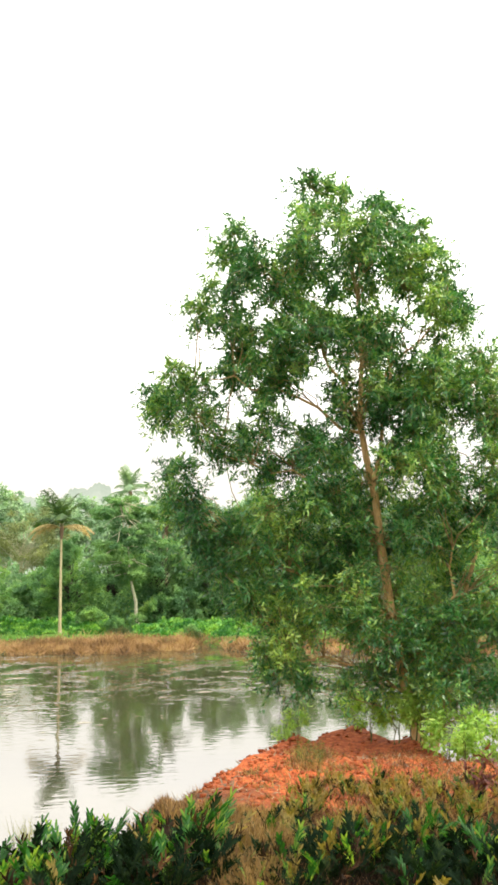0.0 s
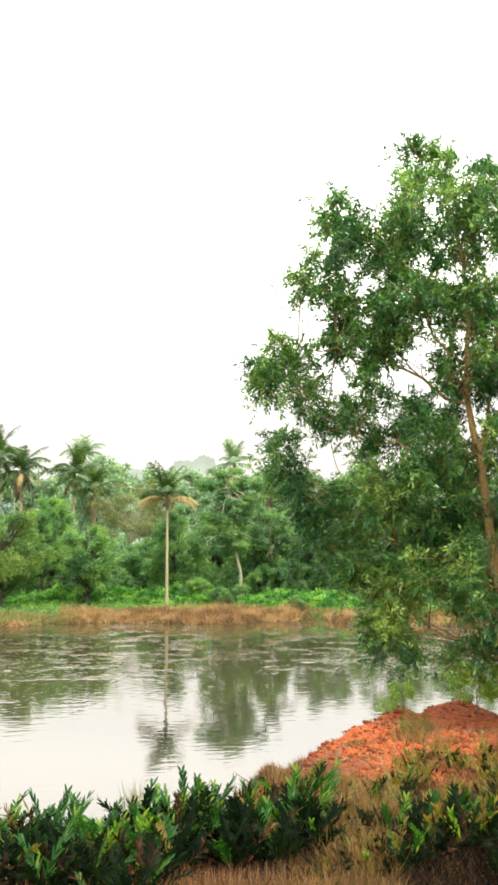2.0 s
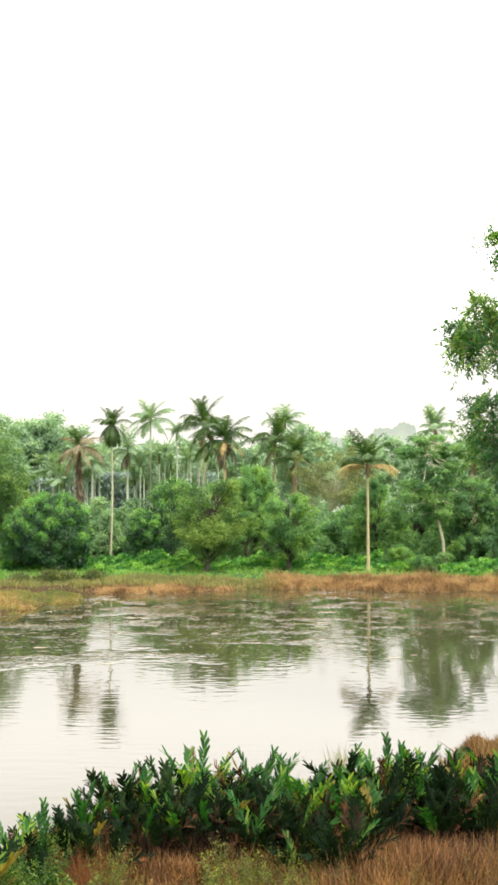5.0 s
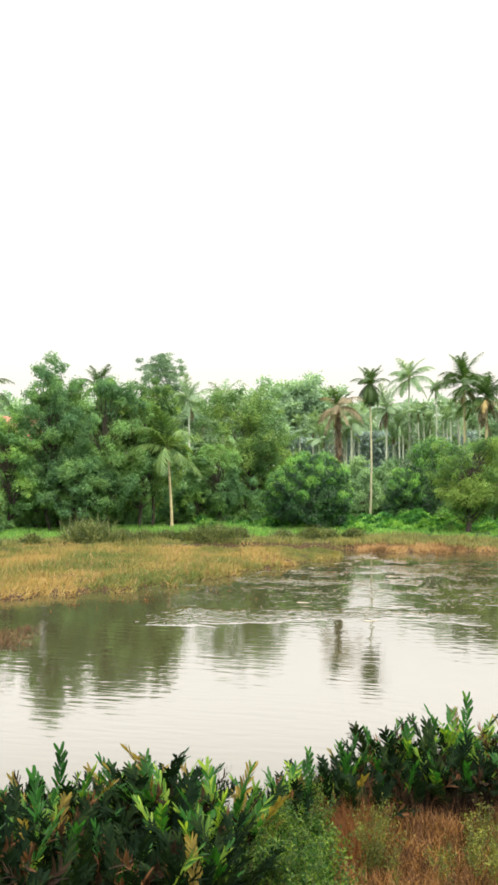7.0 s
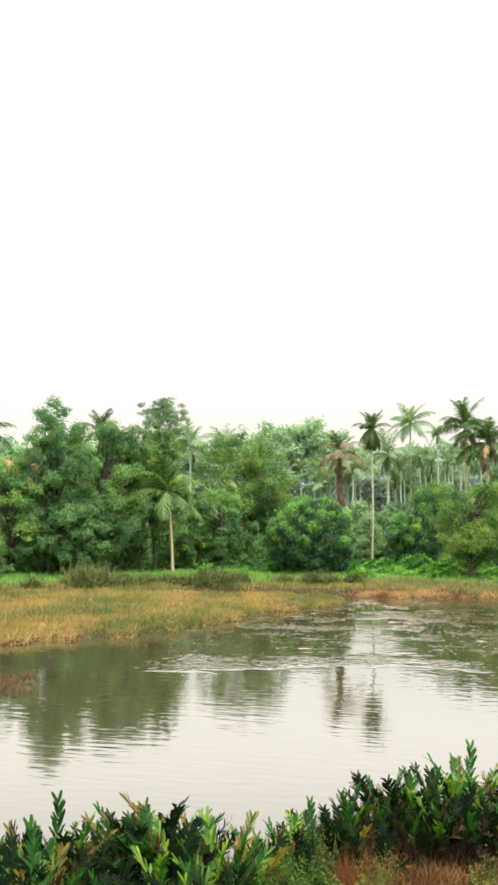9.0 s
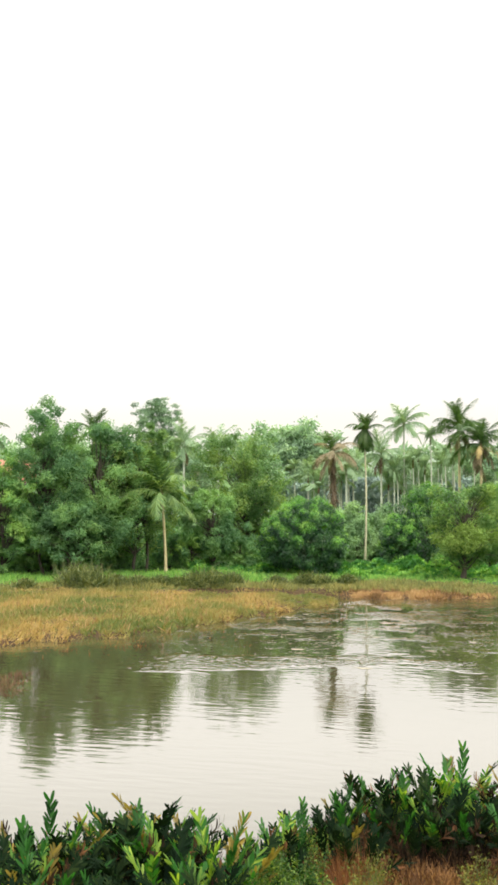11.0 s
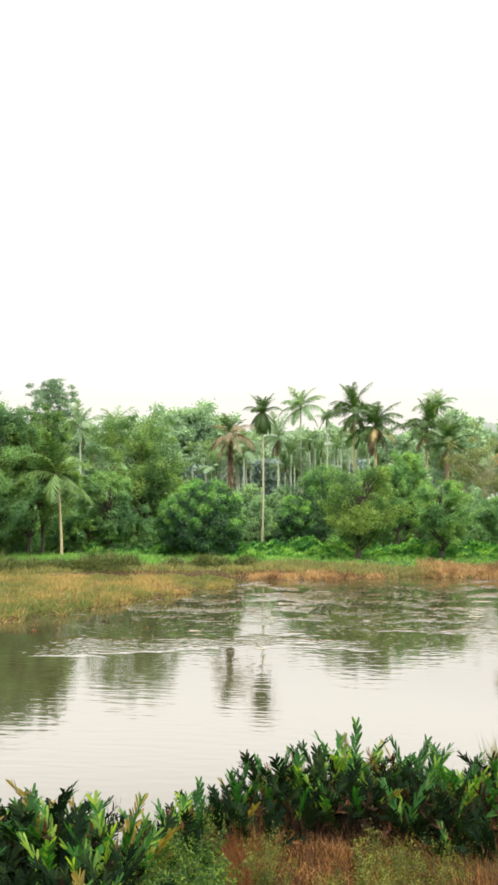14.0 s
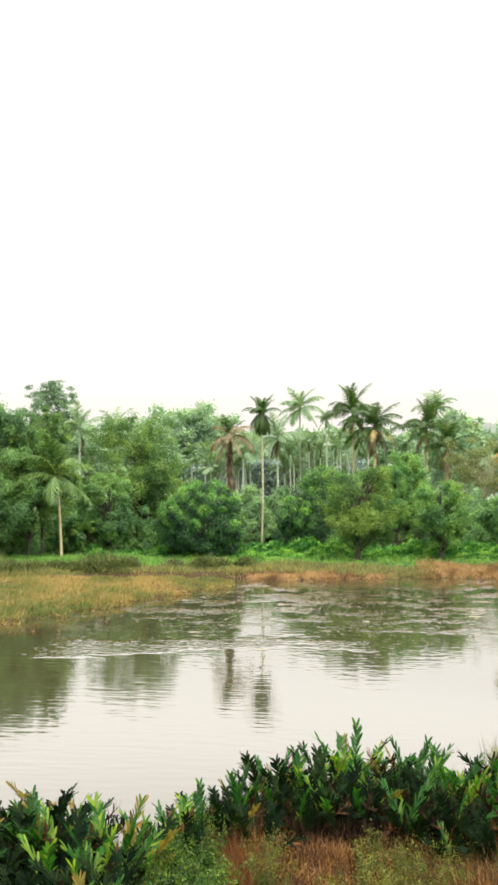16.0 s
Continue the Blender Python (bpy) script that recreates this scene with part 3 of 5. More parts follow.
def broadleaf(name, bearing, dist, height, half, low, mat, bark, label, seed, leaves=9000, size=0.32, slim=0.5, clumps=38,
              clump=0.26, trunk=0.16, taper=0.75, group="", category="tree", flat=0.85, droop=0.3, lean=0.0, stems=1, billows=20, billow=0.3, dome=False):
    """A tree: tapered trunk with limbs, and a ragged crown of leaf clumps with gaps."""
    rng = np.random.default_rng(seed)
    x, y = spot(bearing, dist)
    ob = thing(name, x, y, label, category, group)
    if dist > 60:
        clumps, clump, trunk = int(clumps * (1.1 if dome else 3.4)), clump * (1.15 if dome else 0.52), trunk * 0.65
    cz, rz = height * (1 + low) / 2, height * (1 - low) / 2
    cs, rs = [], []
    hubs = []
    while len(hubs) < billows:
        p = rng.uniform(-1, 1, 3)
        if 0.3 < np.linalg.norm(p) < 1 and (not hubs or min(np.linalg.norm(p - h) for h in hubs) > 0.9 / billows ** 0.4):
            hubs.append(p * (1 - billow))
    while len(cs) < clumps:
        if dome:
            k = len(cs) + 0.5
            zz = 1 - 1.75 * k / clumps
            ring = math.sqrt(max(0, 1 - zz * zz))
            p = np.array([ring * math.cos(2.4 * k), ring * math.sin(2.4 * k), zz]) * rng.uniform(0.84, 0.97)
        elif dist > 60 and len(cs) % 2:
            p = unit(rng.normal(size=3)) * rng.uniform(0.25, 1.0) ** 0.5
            a = math.atan2(p[1], p[0])
            p = p * (0.86 + 0.16 * math.sin(3 * a + seed) * math.cos(4 * p[2] + seed) + rng.uniform(-0.08, 0.1))
        else:
            p = hubs[len(cs) % billows] + unit(rng.normal(size=3) + np.array([0, 0, 0.25])) * billow * rng.uniform(0.55, 1.0)
        if np.linalg.norm(p) > 1:
            p = unit(p)
        up = (p[2] + 1) / 2
        wide = 1.0 - (1 - taper) * up + 0.12 * math.sin(5 * up + seed)
        r = half * clump * (rng.uniform(0.6, 1.5) if dist > 60 else rng.uniform(0.7, 1.3))
        cs.append((p[0] * half * wide * 1.1 + lean * height * up, p[1] * half * wide * 1.1, max(r * 0.5, cz + p[2] * rz * 1.04)))
        rs.append(r)
    cs, rs = np.array(cs), np.array(rs)
    pieces = []
    for s in range(stems):
        off = rng.normal(0, 0.12 * half, 2) if stems > 1 else (0, 0)
        tip = np.array([lean * height * 0.8 + off[0] * 2, off[1] * 2, height * 0.8])
        line = limb((off[0], off[1], -0.25), tip, 0, rng, 9, 0.014)
        pieces.append(tube(line, trunk * np.linspace(1, 0.18, 9) * (1.25 if s == 0 else 0.8), 8))
        for c, r in zip(cs[s::stems], rs[s::stems]):
            k = int(np.clip(round(8 * (c[2] / height) * 0.75), 1, 7))
            pieces.append(tube(limb(line[k], c, 0.12 * half, rng, 5), trunk * np.linspace(0.38, 0.07, 5) * (1 - 0.07 * k), 5))
    if dist < 60:
        v, f = merged(pieces[1:])
        tagged(part("branch_work", quads("branch_work", v, f, bark, True), ob), kind="stuff")
        pieces = pieces[:1]
    v, f = merged(pieces)
    part("trunk", quads("trunk", v, f, bark, True), ob)
    if 60 < dist < 120:
        leaves, size = int(leaves * 2.3), size * 0.52
    v, f = crown_leaves(cs, rs, leaves, size, rng, droop, slim, 0.8 if dome else 0.3, flat, 1.6 if dome else 0.75)
    part("crown", quads("crown", v, f, mat), ob)
    if dome:
        # paler leaves on top of upper clumps: light from above painted in
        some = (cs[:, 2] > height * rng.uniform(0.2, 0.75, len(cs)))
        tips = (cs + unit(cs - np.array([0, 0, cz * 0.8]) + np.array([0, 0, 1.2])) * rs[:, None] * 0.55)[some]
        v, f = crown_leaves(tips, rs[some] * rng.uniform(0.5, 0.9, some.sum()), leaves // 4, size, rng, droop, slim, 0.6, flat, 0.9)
        part("lit_leaves", quads("lit_leaves", v, f, M_MANGOLIT), ob, "paler leaves, light from above put into their colour")
    return ob


# the row on the far bank
broadleaf("broadleaf_tree", -26.2, 72, 12.9, 3.5, 0.03, M_DARK, M_BARKDARK, "tall slender green tree with a narrow uneven crown", 11, 13000, clumps=46, taper=0.75)
broadleaf("broadleaf_tree", -23.2, 72.5, 12.0, 4.1, 0.03, M_DARK, M_BARKDARK, "tall bushy green tree with forked pale branches", 12, 15000, clumps=52, taper=0.95)
broadleaf("broadleaf_tree", -21.3, 73.5, 11.5, 3.9, 0.03, M_LEAFY, M_BARKDARK, "leafy dark green tree in the waterside row", 13, 12000, clumps=44, taper=0.7)
broadleaf("broadleaf_tree", -23.05, 76, 12.0, 2.3, 0.3, M_LEAFY, M_BARKDARK, "tall green tree with a rounded top", 40, 11000, clumps=44, taper=0.8, billows=12, billow=0.34)
broadleaf("broadleaf_tree", -20.5, 75, 11.5, 2.3, 0.3, M_LEAFY, M_BARKDARK, "tall green tree with a rounded top", 41, 11000, clumps=44, taper=0.8, billows=12, billow=0.34)
broadleaf("broadleaf_tree", -24.6, 70.5, 6.5, 3.4, 0.05, M_DARK, M_BARKDARK, "low dark green tree with dense leaves", 14, 11000, clumps=44)
broadleaf("broadleaf_tree", -28.6, 71, 9.0, 3.3, 0.05, M_MID, M_BARKDARK, "grey-green tree with a dark bare lower trunk", 15, 12000, clumps=46)
broadleaf("broadleaf_tree", -32.0, 73, 11, 3.6, 0.1, M_DARK, M_BARKDARK, "leafy dark green tree in the waterside row", 16, 9000)
broadleaf("broadleaf_tree", -14.8, 82, 11.9, 4.7, 0.06, M_LEAFY, M_BARKDARK, "broad olive-green tree with a rounded domed crown", 17, 15000, clumps=60)
broadleaf("broadleaf_tree", -16.7, 75, 6.6, 2.6, 0.04, M_DARK, M_BARKDARK, "bushy mid-green tree with a low crown", 18, 9000)
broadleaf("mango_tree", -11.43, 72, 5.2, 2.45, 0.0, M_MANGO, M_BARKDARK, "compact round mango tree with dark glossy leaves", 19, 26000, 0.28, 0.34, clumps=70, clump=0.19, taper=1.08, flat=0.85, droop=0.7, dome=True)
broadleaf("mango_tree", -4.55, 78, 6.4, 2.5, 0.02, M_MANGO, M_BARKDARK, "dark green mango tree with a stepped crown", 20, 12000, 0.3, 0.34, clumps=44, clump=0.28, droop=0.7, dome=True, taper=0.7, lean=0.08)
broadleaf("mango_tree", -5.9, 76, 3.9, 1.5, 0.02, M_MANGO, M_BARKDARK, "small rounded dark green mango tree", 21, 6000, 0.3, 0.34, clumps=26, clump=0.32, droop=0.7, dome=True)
broadleaf("broadleaf_tree", -2.5, 69.5, 6.7, 3.5, 0.03, M_OLIVE, M_BARKDARK, "yellowish olive tree with a short dark trunk", 22, 13000, 0.28, clumps=60, taper=0.75, lean=0.1, trunk=0.26, billows=20, billow=0.29)
broadleaf("broadleaf_tree", 2.3, 71, 5.9, 2.6, 0.06, M_MID, M_BARKDARK, "rounded green tree with a short dark trunk", 23, 10000, 0.28, clumps=48, taper=0.7, trunk=0.24, billows=22, billow=0.3)
broadleaf("broadleaf_tree", -0.2, 80, 8.0, 2.6, 0.05, M_MID, M_BARKDARK, "light green tree rising behind the waterside row", 39, 9000, 0.28, clumps=44)
broadleaf("broadleaf_tree", 4.7, 112, 12.0, 5.4, 0.15, M_BROWNISH, M_BARKPALE, "open brownish tree with bare forking branches", 24, 9000, clumps=40, taper=1.0, flat=0.6)
broadleaf("broadleaf_tree", 7.3, 78, 7.1, 2.95, 0.03, M_MID, M_BARKDARK, "bushy green tree behind the lone coconut palm", 25, 12000, 0.26, clumps=48, taper=0.55, billows=18, billow=0.3)
broadleaf("broadleaf_tree", 0.4, 82, 8.2, 2.6, 0.1, M_MID, M_BARKDARK, "mid-green tree in the second row", 26, 8000)
broadleaf("broadleaf_tree", 12.4, 80, 7.6, 3.3, 0.02, M_DARK, M_BARKDARK, "dense dark green tree with low branches", 27, 12000, clumps=50)
broadleaf("broadleaf_tree", 15.6, 80, 7.9, 3.6, 0.02, M_DARK, M_BARKDARK, "dense dark green tree with low branches", 28, 12000, clumps=50)
broadleaf("broadleaf_tree", 19.5, 79, 8.6, 3.8, 0.02, M_MID, M_BARKDARK, "leafy green tree in the waterside row", 29, 9000, clumps=46)
broadleaf("broadleaf_tree", 24.0, 80, 9.0, 4.2, 0.02, M_DARK, M_BARKDARK, "leafy dark green tree in the waterside row", 30, 9000, clumps=46)
broadleaf("broadleaf_tree", 29.0, 79, 8.6, 4.4, 0.02, M_MID, M_BARKDARK, "leafy green tree in the waterside row", 31, 9000, clumps=46)
broadleaf("broadleaf_tree", 34.5, 80, 9.2, 4.4, 0.02, M_DARK, M_BARKDARK, "leafy dark green tree in the waterside row", 32, 8000, clumps=46)
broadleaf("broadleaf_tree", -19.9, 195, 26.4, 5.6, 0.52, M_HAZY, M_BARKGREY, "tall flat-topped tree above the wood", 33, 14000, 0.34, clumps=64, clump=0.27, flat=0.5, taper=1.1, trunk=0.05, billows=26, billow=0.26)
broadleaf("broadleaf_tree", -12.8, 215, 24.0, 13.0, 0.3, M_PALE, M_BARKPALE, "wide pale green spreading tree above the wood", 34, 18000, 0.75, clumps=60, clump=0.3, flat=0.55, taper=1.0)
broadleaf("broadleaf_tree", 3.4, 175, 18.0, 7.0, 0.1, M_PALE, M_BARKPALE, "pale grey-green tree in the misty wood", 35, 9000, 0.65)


broadleaf("broadleaf_tree", 9.8, 86, 7.4, 3.2, 0.02, M_DARK, M_BARKDARK, "dense dark green tree with low branches", 36, 10000, clumps=46)


broadleaf("broadleaf_tree", -28.9, 79, 9.0, 2.8, 0.03, M_OLIVE, M_BARKDARK, "yellow-green tree before the house", 37, 10000, clumps=46)
broadleaf("broadleaf_tree", -24.8, 80, 10.5, 3.4, 0.03, M_DARK, M_BARKDARK, "dark green tree in the second row", 38, 10000, clumps=46)


def tiered_tree(bearing, dist, height, half, seed):
    """A tree with flat, separate tiers of leaves and a pale leaning trunk."""
    rng = np.random.default_rng(seed)
    x, y = spot(bearing, dist)
    ob = thing("tiered_tree", x, y, "tall tree with flat tiers of leaves and pale leaning trunk", "tree")
    line = limb((0.75, 0, -0.2), (-0.9, 0, height * 0.95), 0, rng, 10, 0.008)
    pieces = [tube(line, 0.15 * np.linspace(1, 0.2, 10), 9)]
    cs, rs = [], []
    for tier in range(7):
        z = height * (0.42 + 0.087 * tier)
        reach = half * (0.7, 0.95, 0.85, 1.05, 0.9, 1.2, 0.85)[tier]
        for k in range(11):
            a = k * 0.8 + tier * 1.3 + rng.uniform(-0.3, 0.3)
            q = reach * rng.uniform(0.1, 1.1)
            c = np.array([math.cos(a) * q - 0.4, math.sin(a) * q, z + rng.uniform(-0.45, 0.45) - 0.1 * q])
            cs.append(c)
            rs.append(rng.uniform(0.4, 0.95))
            pieces.append(tube(limb(line[min(9, 4 + tier // 1)] if tier < 5 else line[9], c, 0.1, rng, 4), 0.045 * np.linspace(1, 0.25, 4), 5))
    v, f = merged(pieces)
    part("trunk", quads("trunk", v, f, M_BARKPALE, True), ob)
    v, f = crown_leaves(cs, rs, 24000, 0.18, rng, 0.1, 0.5, 0.2, 0.36)
    part("crown", quads("crown", v, f, M_DARK), ob)


tiered_tree(10.75, 75, 10.1, 2.75, 41)

# wood behind, haze painted into its leaf colours; copies of three trees
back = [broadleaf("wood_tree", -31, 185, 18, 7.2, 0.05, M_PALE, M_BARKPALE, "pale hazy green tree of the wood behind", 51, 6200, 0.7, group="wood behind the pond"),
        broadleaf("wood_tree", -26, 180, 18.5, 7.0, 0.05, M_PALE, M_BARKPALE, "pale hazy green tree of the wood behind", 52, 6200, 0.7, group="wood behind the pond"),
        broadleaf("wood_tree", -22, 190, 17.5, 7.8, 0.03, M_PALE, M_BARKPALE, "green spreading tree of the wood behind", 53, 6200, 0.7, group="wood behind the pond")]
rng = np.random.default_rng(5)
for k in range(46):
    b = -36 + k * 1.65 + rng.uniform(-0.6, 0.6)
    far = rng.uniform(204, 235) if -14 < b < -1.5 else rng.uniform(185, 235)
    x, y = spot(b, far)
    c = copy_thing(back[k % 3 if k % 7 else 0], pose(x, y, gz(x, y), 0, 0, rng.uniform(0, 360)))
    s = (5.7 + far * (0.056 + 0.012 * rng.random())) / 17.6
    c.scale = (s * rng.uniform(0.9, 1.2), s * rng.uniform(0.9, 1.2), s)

# thicket that closes the feet of the trees
rng = np.random.default_rng(6)
shrubs = [broadleaf("shrub", -29.5, 70, 3.0, 2.0, 0.0, M_DARK, M_BARKDARK, "dense dark green undergrowth shrub", 61, 2400, 0.36, category="shrub", group="undergrowth", stems=3, trunk=0.06, clumps=30),
          broadleaf("shrub", -18.0, 76, 3.2, 2.2, 0.0, M_MID, M_BARKDARK, "green undergrowth shrub with loose branches", 62, 2400, 0.36, category="shrub", group="undergrowth", stems=3, trunk=0.06, clumps=30),
          broadleaf("shrub", -8.2, 84, 3.8, 2.6, 0.0, M_MISTY, M_BARKDARK, "pale green undergrowth shrub", 63, 2400, 0.38, category="shrub", group="undergrowth", stems=3, trunk=0.06, clumps=30)]
for b, far, kind, s in [(-27, 73, 0, 1.1), (-22, 75, 0, 1.0), (-19.2, 77, 0, 1.0), (-14, 83, 0, 1.2), (-10.0, 88, 2, 1.1), (-6.8, 90, 2, 1.25), (-4.5, 92, 2, 1.2), (-8.5, 94, 2, 1.3),
                        (-1.0, 85, 1, 1.2), (1.0, 90, 2, 1.4), (4.0, 79, 0, 0.9), (5.5, 88, 0, 1.5), (9.0, 82, 0, 1.0), (12.4, 78, 1, 0.8), (13.8, 78, 0, 1.1), (17.5, 78, 0, 1.2), (21, 77, 1, 1.2),
                        (26, 77, 0, 1.2), (31, 77, 1, 1.3), (-30.8, 69, 0, 1.1), (9.9, 69, 1, 0.45), (11.1, 72.5, 0, 0.45), (8.6, 71, 1, 0.6), (-2.9, 88, 2, 1.3), (14.2, 67.5, 0, 0.35), 
                        (-15.2, 76, 0, 0.9), (-27.6, 76, 0, 1.5), (-26.0, 78, 0, 1.4)]:
    x, y = spot(b, far)
    c = copy_thing(shrubs[kind], pose(x, y, gz(x, y) - 0.05, 0, 0, rng.uniform(0, 360)))
    c.scale = (s, s, s * rng.uniform(0.85, 1.1))

def spiky_bush(bearing, far, tall, seed):
    rng = np.random.default_rng(seed)
    x, y = spot(bearing, far)
    ob = thing("spiky_bush", x, y, "spiky olive-brown bush on the far bank", "bush", "bushes on the far bank", z=gz(x, y) - 0.05)
    n = 260
    a, e = rng.uniform(0, 2 * np.pi, n), np.radians(rng.uniform(15, 88, n))
    way = np.stack([np.cos(a) * np.cos(e), np.sin(a) * np.cos(e), np.sin(e)], -1)
    base = np.stack([rng.normal(0, 0.35 * tall, n), rng.normal(0, 0.25 * tall, n), np.zeros(n)], -1)
    side = unit(np.cross(way, rng.normal(size=(n, 3))))
    v, f = blades(base, way, side, tall * rng.uniform(0.6, 1.15, n), 0.07, rng.uniform(0.1, 0.45, n), 2, "blade")
    part("blade_tuft", quads("blade_tuft", v, f, M_BUSH), ob)
    m = 1500
    p = unit(rng.normal(size=(m, 3)) + np.array([0, 0, 0.4])) * tall * rng.uniform(0.45, 0.95, (m, 1)) * np.array([0.95, 0.8, 0.85])
    p[:, 2] = np.abs(p[:, 2])
    w2 = unit(rng.normal(size=(m, 3)) + np.array([0, 0, 0.6]))
    v, f = blades(p, w2, unit(np.cross(w2, rng.normal(size=(m, 3)))), rng.uniform(0.1, 0.24, m), 0.07, 0.2)
    part("foliage", quads("foliage", v, f, M_BUSH), ob)


for k, (b, far, tall) in enumerate([(-24.4, 63, 1.75), (-23.5, 63.4, 1.35), (-24.0, 62.4, 1.2), (-22.2, 63.6, 0.95), (-17.7, 63.2, 1.3), (-16.7, 63.4, 1.35), (-15.6, 64, 0.95), (-20.9, 63.6, 0.9), (-19.7, 63.8, 0.9), (-18.7, 63.6, 0.8), (-13, 64, 0.9), (-11.3, 64.2, 0.95), (-10.4, 64, 0.9), (-8.9, 64.4, 0.9), (-29.8, 62, 1.0), (-27.3, 63, 0.8), (10.2, 68, 0.8), (14.4, 67, 0.7)]):
    spiky_bush(b, far, tall, 640 + k)

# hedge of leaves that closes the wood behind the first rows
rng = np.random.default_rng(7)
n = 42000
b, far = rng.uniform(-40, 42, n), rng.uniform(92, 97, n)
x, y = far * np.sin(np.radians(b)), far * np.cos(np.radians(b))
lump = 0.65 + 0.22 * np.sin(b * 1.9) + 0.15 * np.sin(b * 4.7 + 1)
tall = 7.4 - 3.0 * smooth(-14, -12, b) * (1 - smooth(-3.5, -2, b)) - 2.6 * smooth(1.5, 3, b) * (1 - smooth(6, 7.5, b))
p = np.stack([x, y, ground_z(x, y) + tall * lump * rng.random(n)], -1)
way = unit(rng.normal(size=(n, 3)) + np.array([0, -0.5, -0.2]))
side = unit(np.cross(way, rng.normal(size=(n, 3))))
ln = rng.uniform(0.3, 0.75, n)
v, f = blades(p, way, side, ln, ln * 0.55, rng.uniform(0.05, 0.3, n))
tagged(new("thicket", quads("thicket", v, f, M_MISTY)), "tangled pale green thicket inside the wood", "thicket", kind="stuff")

# leaf sheet added to show the shaded gap between the areca trunks
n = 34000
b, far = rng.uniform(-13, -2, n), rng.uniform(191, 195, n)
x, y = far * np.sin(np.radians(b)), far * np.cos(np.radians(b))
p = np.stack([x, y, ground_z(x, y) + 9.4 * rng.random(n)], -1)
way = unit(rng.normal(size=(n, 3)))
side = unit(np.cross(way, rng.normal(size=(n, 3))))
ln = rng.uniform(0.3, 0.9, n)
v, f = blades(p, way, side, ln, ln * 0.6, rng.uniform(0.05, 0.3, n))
tagged(new("grove_shade_sheet", quads("grove_shade_sheet", v, f, M_GLOOM)), "added blue-grey leaf sheet standing for hazy shade in the areca grove", "thicket", kind="stuff")

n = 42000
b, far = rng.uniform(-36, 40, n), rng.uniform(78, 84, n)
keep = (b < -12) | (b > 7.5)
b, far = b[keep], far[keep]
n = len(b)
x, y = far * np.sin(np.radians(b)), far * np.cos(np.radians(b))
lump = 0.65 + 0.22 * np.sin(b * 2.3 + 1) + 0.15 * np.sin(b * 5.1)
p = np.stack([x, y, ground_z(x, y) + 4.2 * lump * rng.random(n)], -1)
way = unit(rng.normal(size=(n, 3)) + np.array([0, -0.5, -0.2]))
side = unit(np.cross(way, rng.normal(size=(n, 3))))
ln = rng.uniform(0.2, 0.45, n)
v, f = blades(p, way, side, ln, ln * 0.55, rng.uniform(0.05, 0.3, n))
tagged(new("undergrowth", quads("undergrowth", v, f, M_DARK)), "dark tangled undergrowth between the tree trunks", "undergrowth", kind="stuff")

# ---------------------------------------------------------------- palms


def palm_frond(name, mat, length, rise, arch, leaflet, pairs, droop, seed, spread=0.75):
    """A feather leaf along +x: midrib that rises and arches, leaflets on both sides."""
    rng = np.random.default_rng(seed)
    u = np.linspace(0, 1, 13)
    e = np.radians(rise - arch * u ** 1.15)
    d = np.stack([np.cos(e), 0 * e, np.sin(e)], -1)
    p = np.concatenate([[[0, 0, 0]], np.cumsum(d[:-1] * length / 12, 0)])
    rib = tube(p, 0.045 * length / 3 * np.linspace(1, 0.2, 13), 5)
    s = np.linspace(0.14, 0.99, pairs)
    base = np.stack([np.interp(s, u, p[:, k]) for k in range(3)], -1)
    tan = unit(np.stack([np.interp(s, u, d[:, k]) for k in range(3)], -1))
    out = [rib]
    for sgn in (-1, 1):
        side = np.array([0, sgn, 0.0])
        way = unit(tan * 0.55 + side * spread - np.array([0, 0, 1.0]) * droop * rng.uniform(0.6, 1.4, pairs)[:, None] + rng.normal(0, 0.08, (pairs, 3)))
        wid = unit(np.cross(way, np.cross(tan, side)) + rng.normal(0, 0.25, (pairs, 3)))
        ln = leaflet * np.sin(np.pi * (0.18 + 0.74 * s)) * rng.uniform(0.85, 1.1, pairs)
        out.append(blades(base, way, wid, ln, 0.055 * leaflet / 0.7, rng.uniform(0.1, 0.3, pairs), 2, "blade"))
    v, f = merged(out)
    return quads(name, v, f, mat)


def frond_set(mat, seed):
    return {"up": palm_frond("frond", mat, 3.1, 84, 62, 0.85, 44, 0.25, seed, 0.6), "mid": palm_frond("frond", mat, 3.4, 54, 104, 0.95, 46, 0.5, seed + 1),
            "out": palm_frond("frond", mat, 3.4, 20, 92, 0.95, 46, 0.8, seed + 2), "hang": palm_frond("frond", mat, 3.0, -25, 55, 0.85, 40, 0.7, seed + 3)}


FRESH, PALE, DRY, GOLD = frond_set(M_PALM, 70), frond_set(M_PALMPALE, 80), frond_set(M_PALMDRY, 90), frond_set(M_PALMGOLD, 100)
LIGHT, WILTED = frond_set(M_PALMLIGHT, 110), frond_set(M_PALMWILT, 120)
WITHERING = {**WILTED, "up": FRESH["up"]}
LIGHT["up"] = FRESH["up"]
GOLD["arc"] = palm_frond("frond", M_PALMGOLD, 2.9, 22, 78, 0.75, 42, 0.4, 131, 0.6)


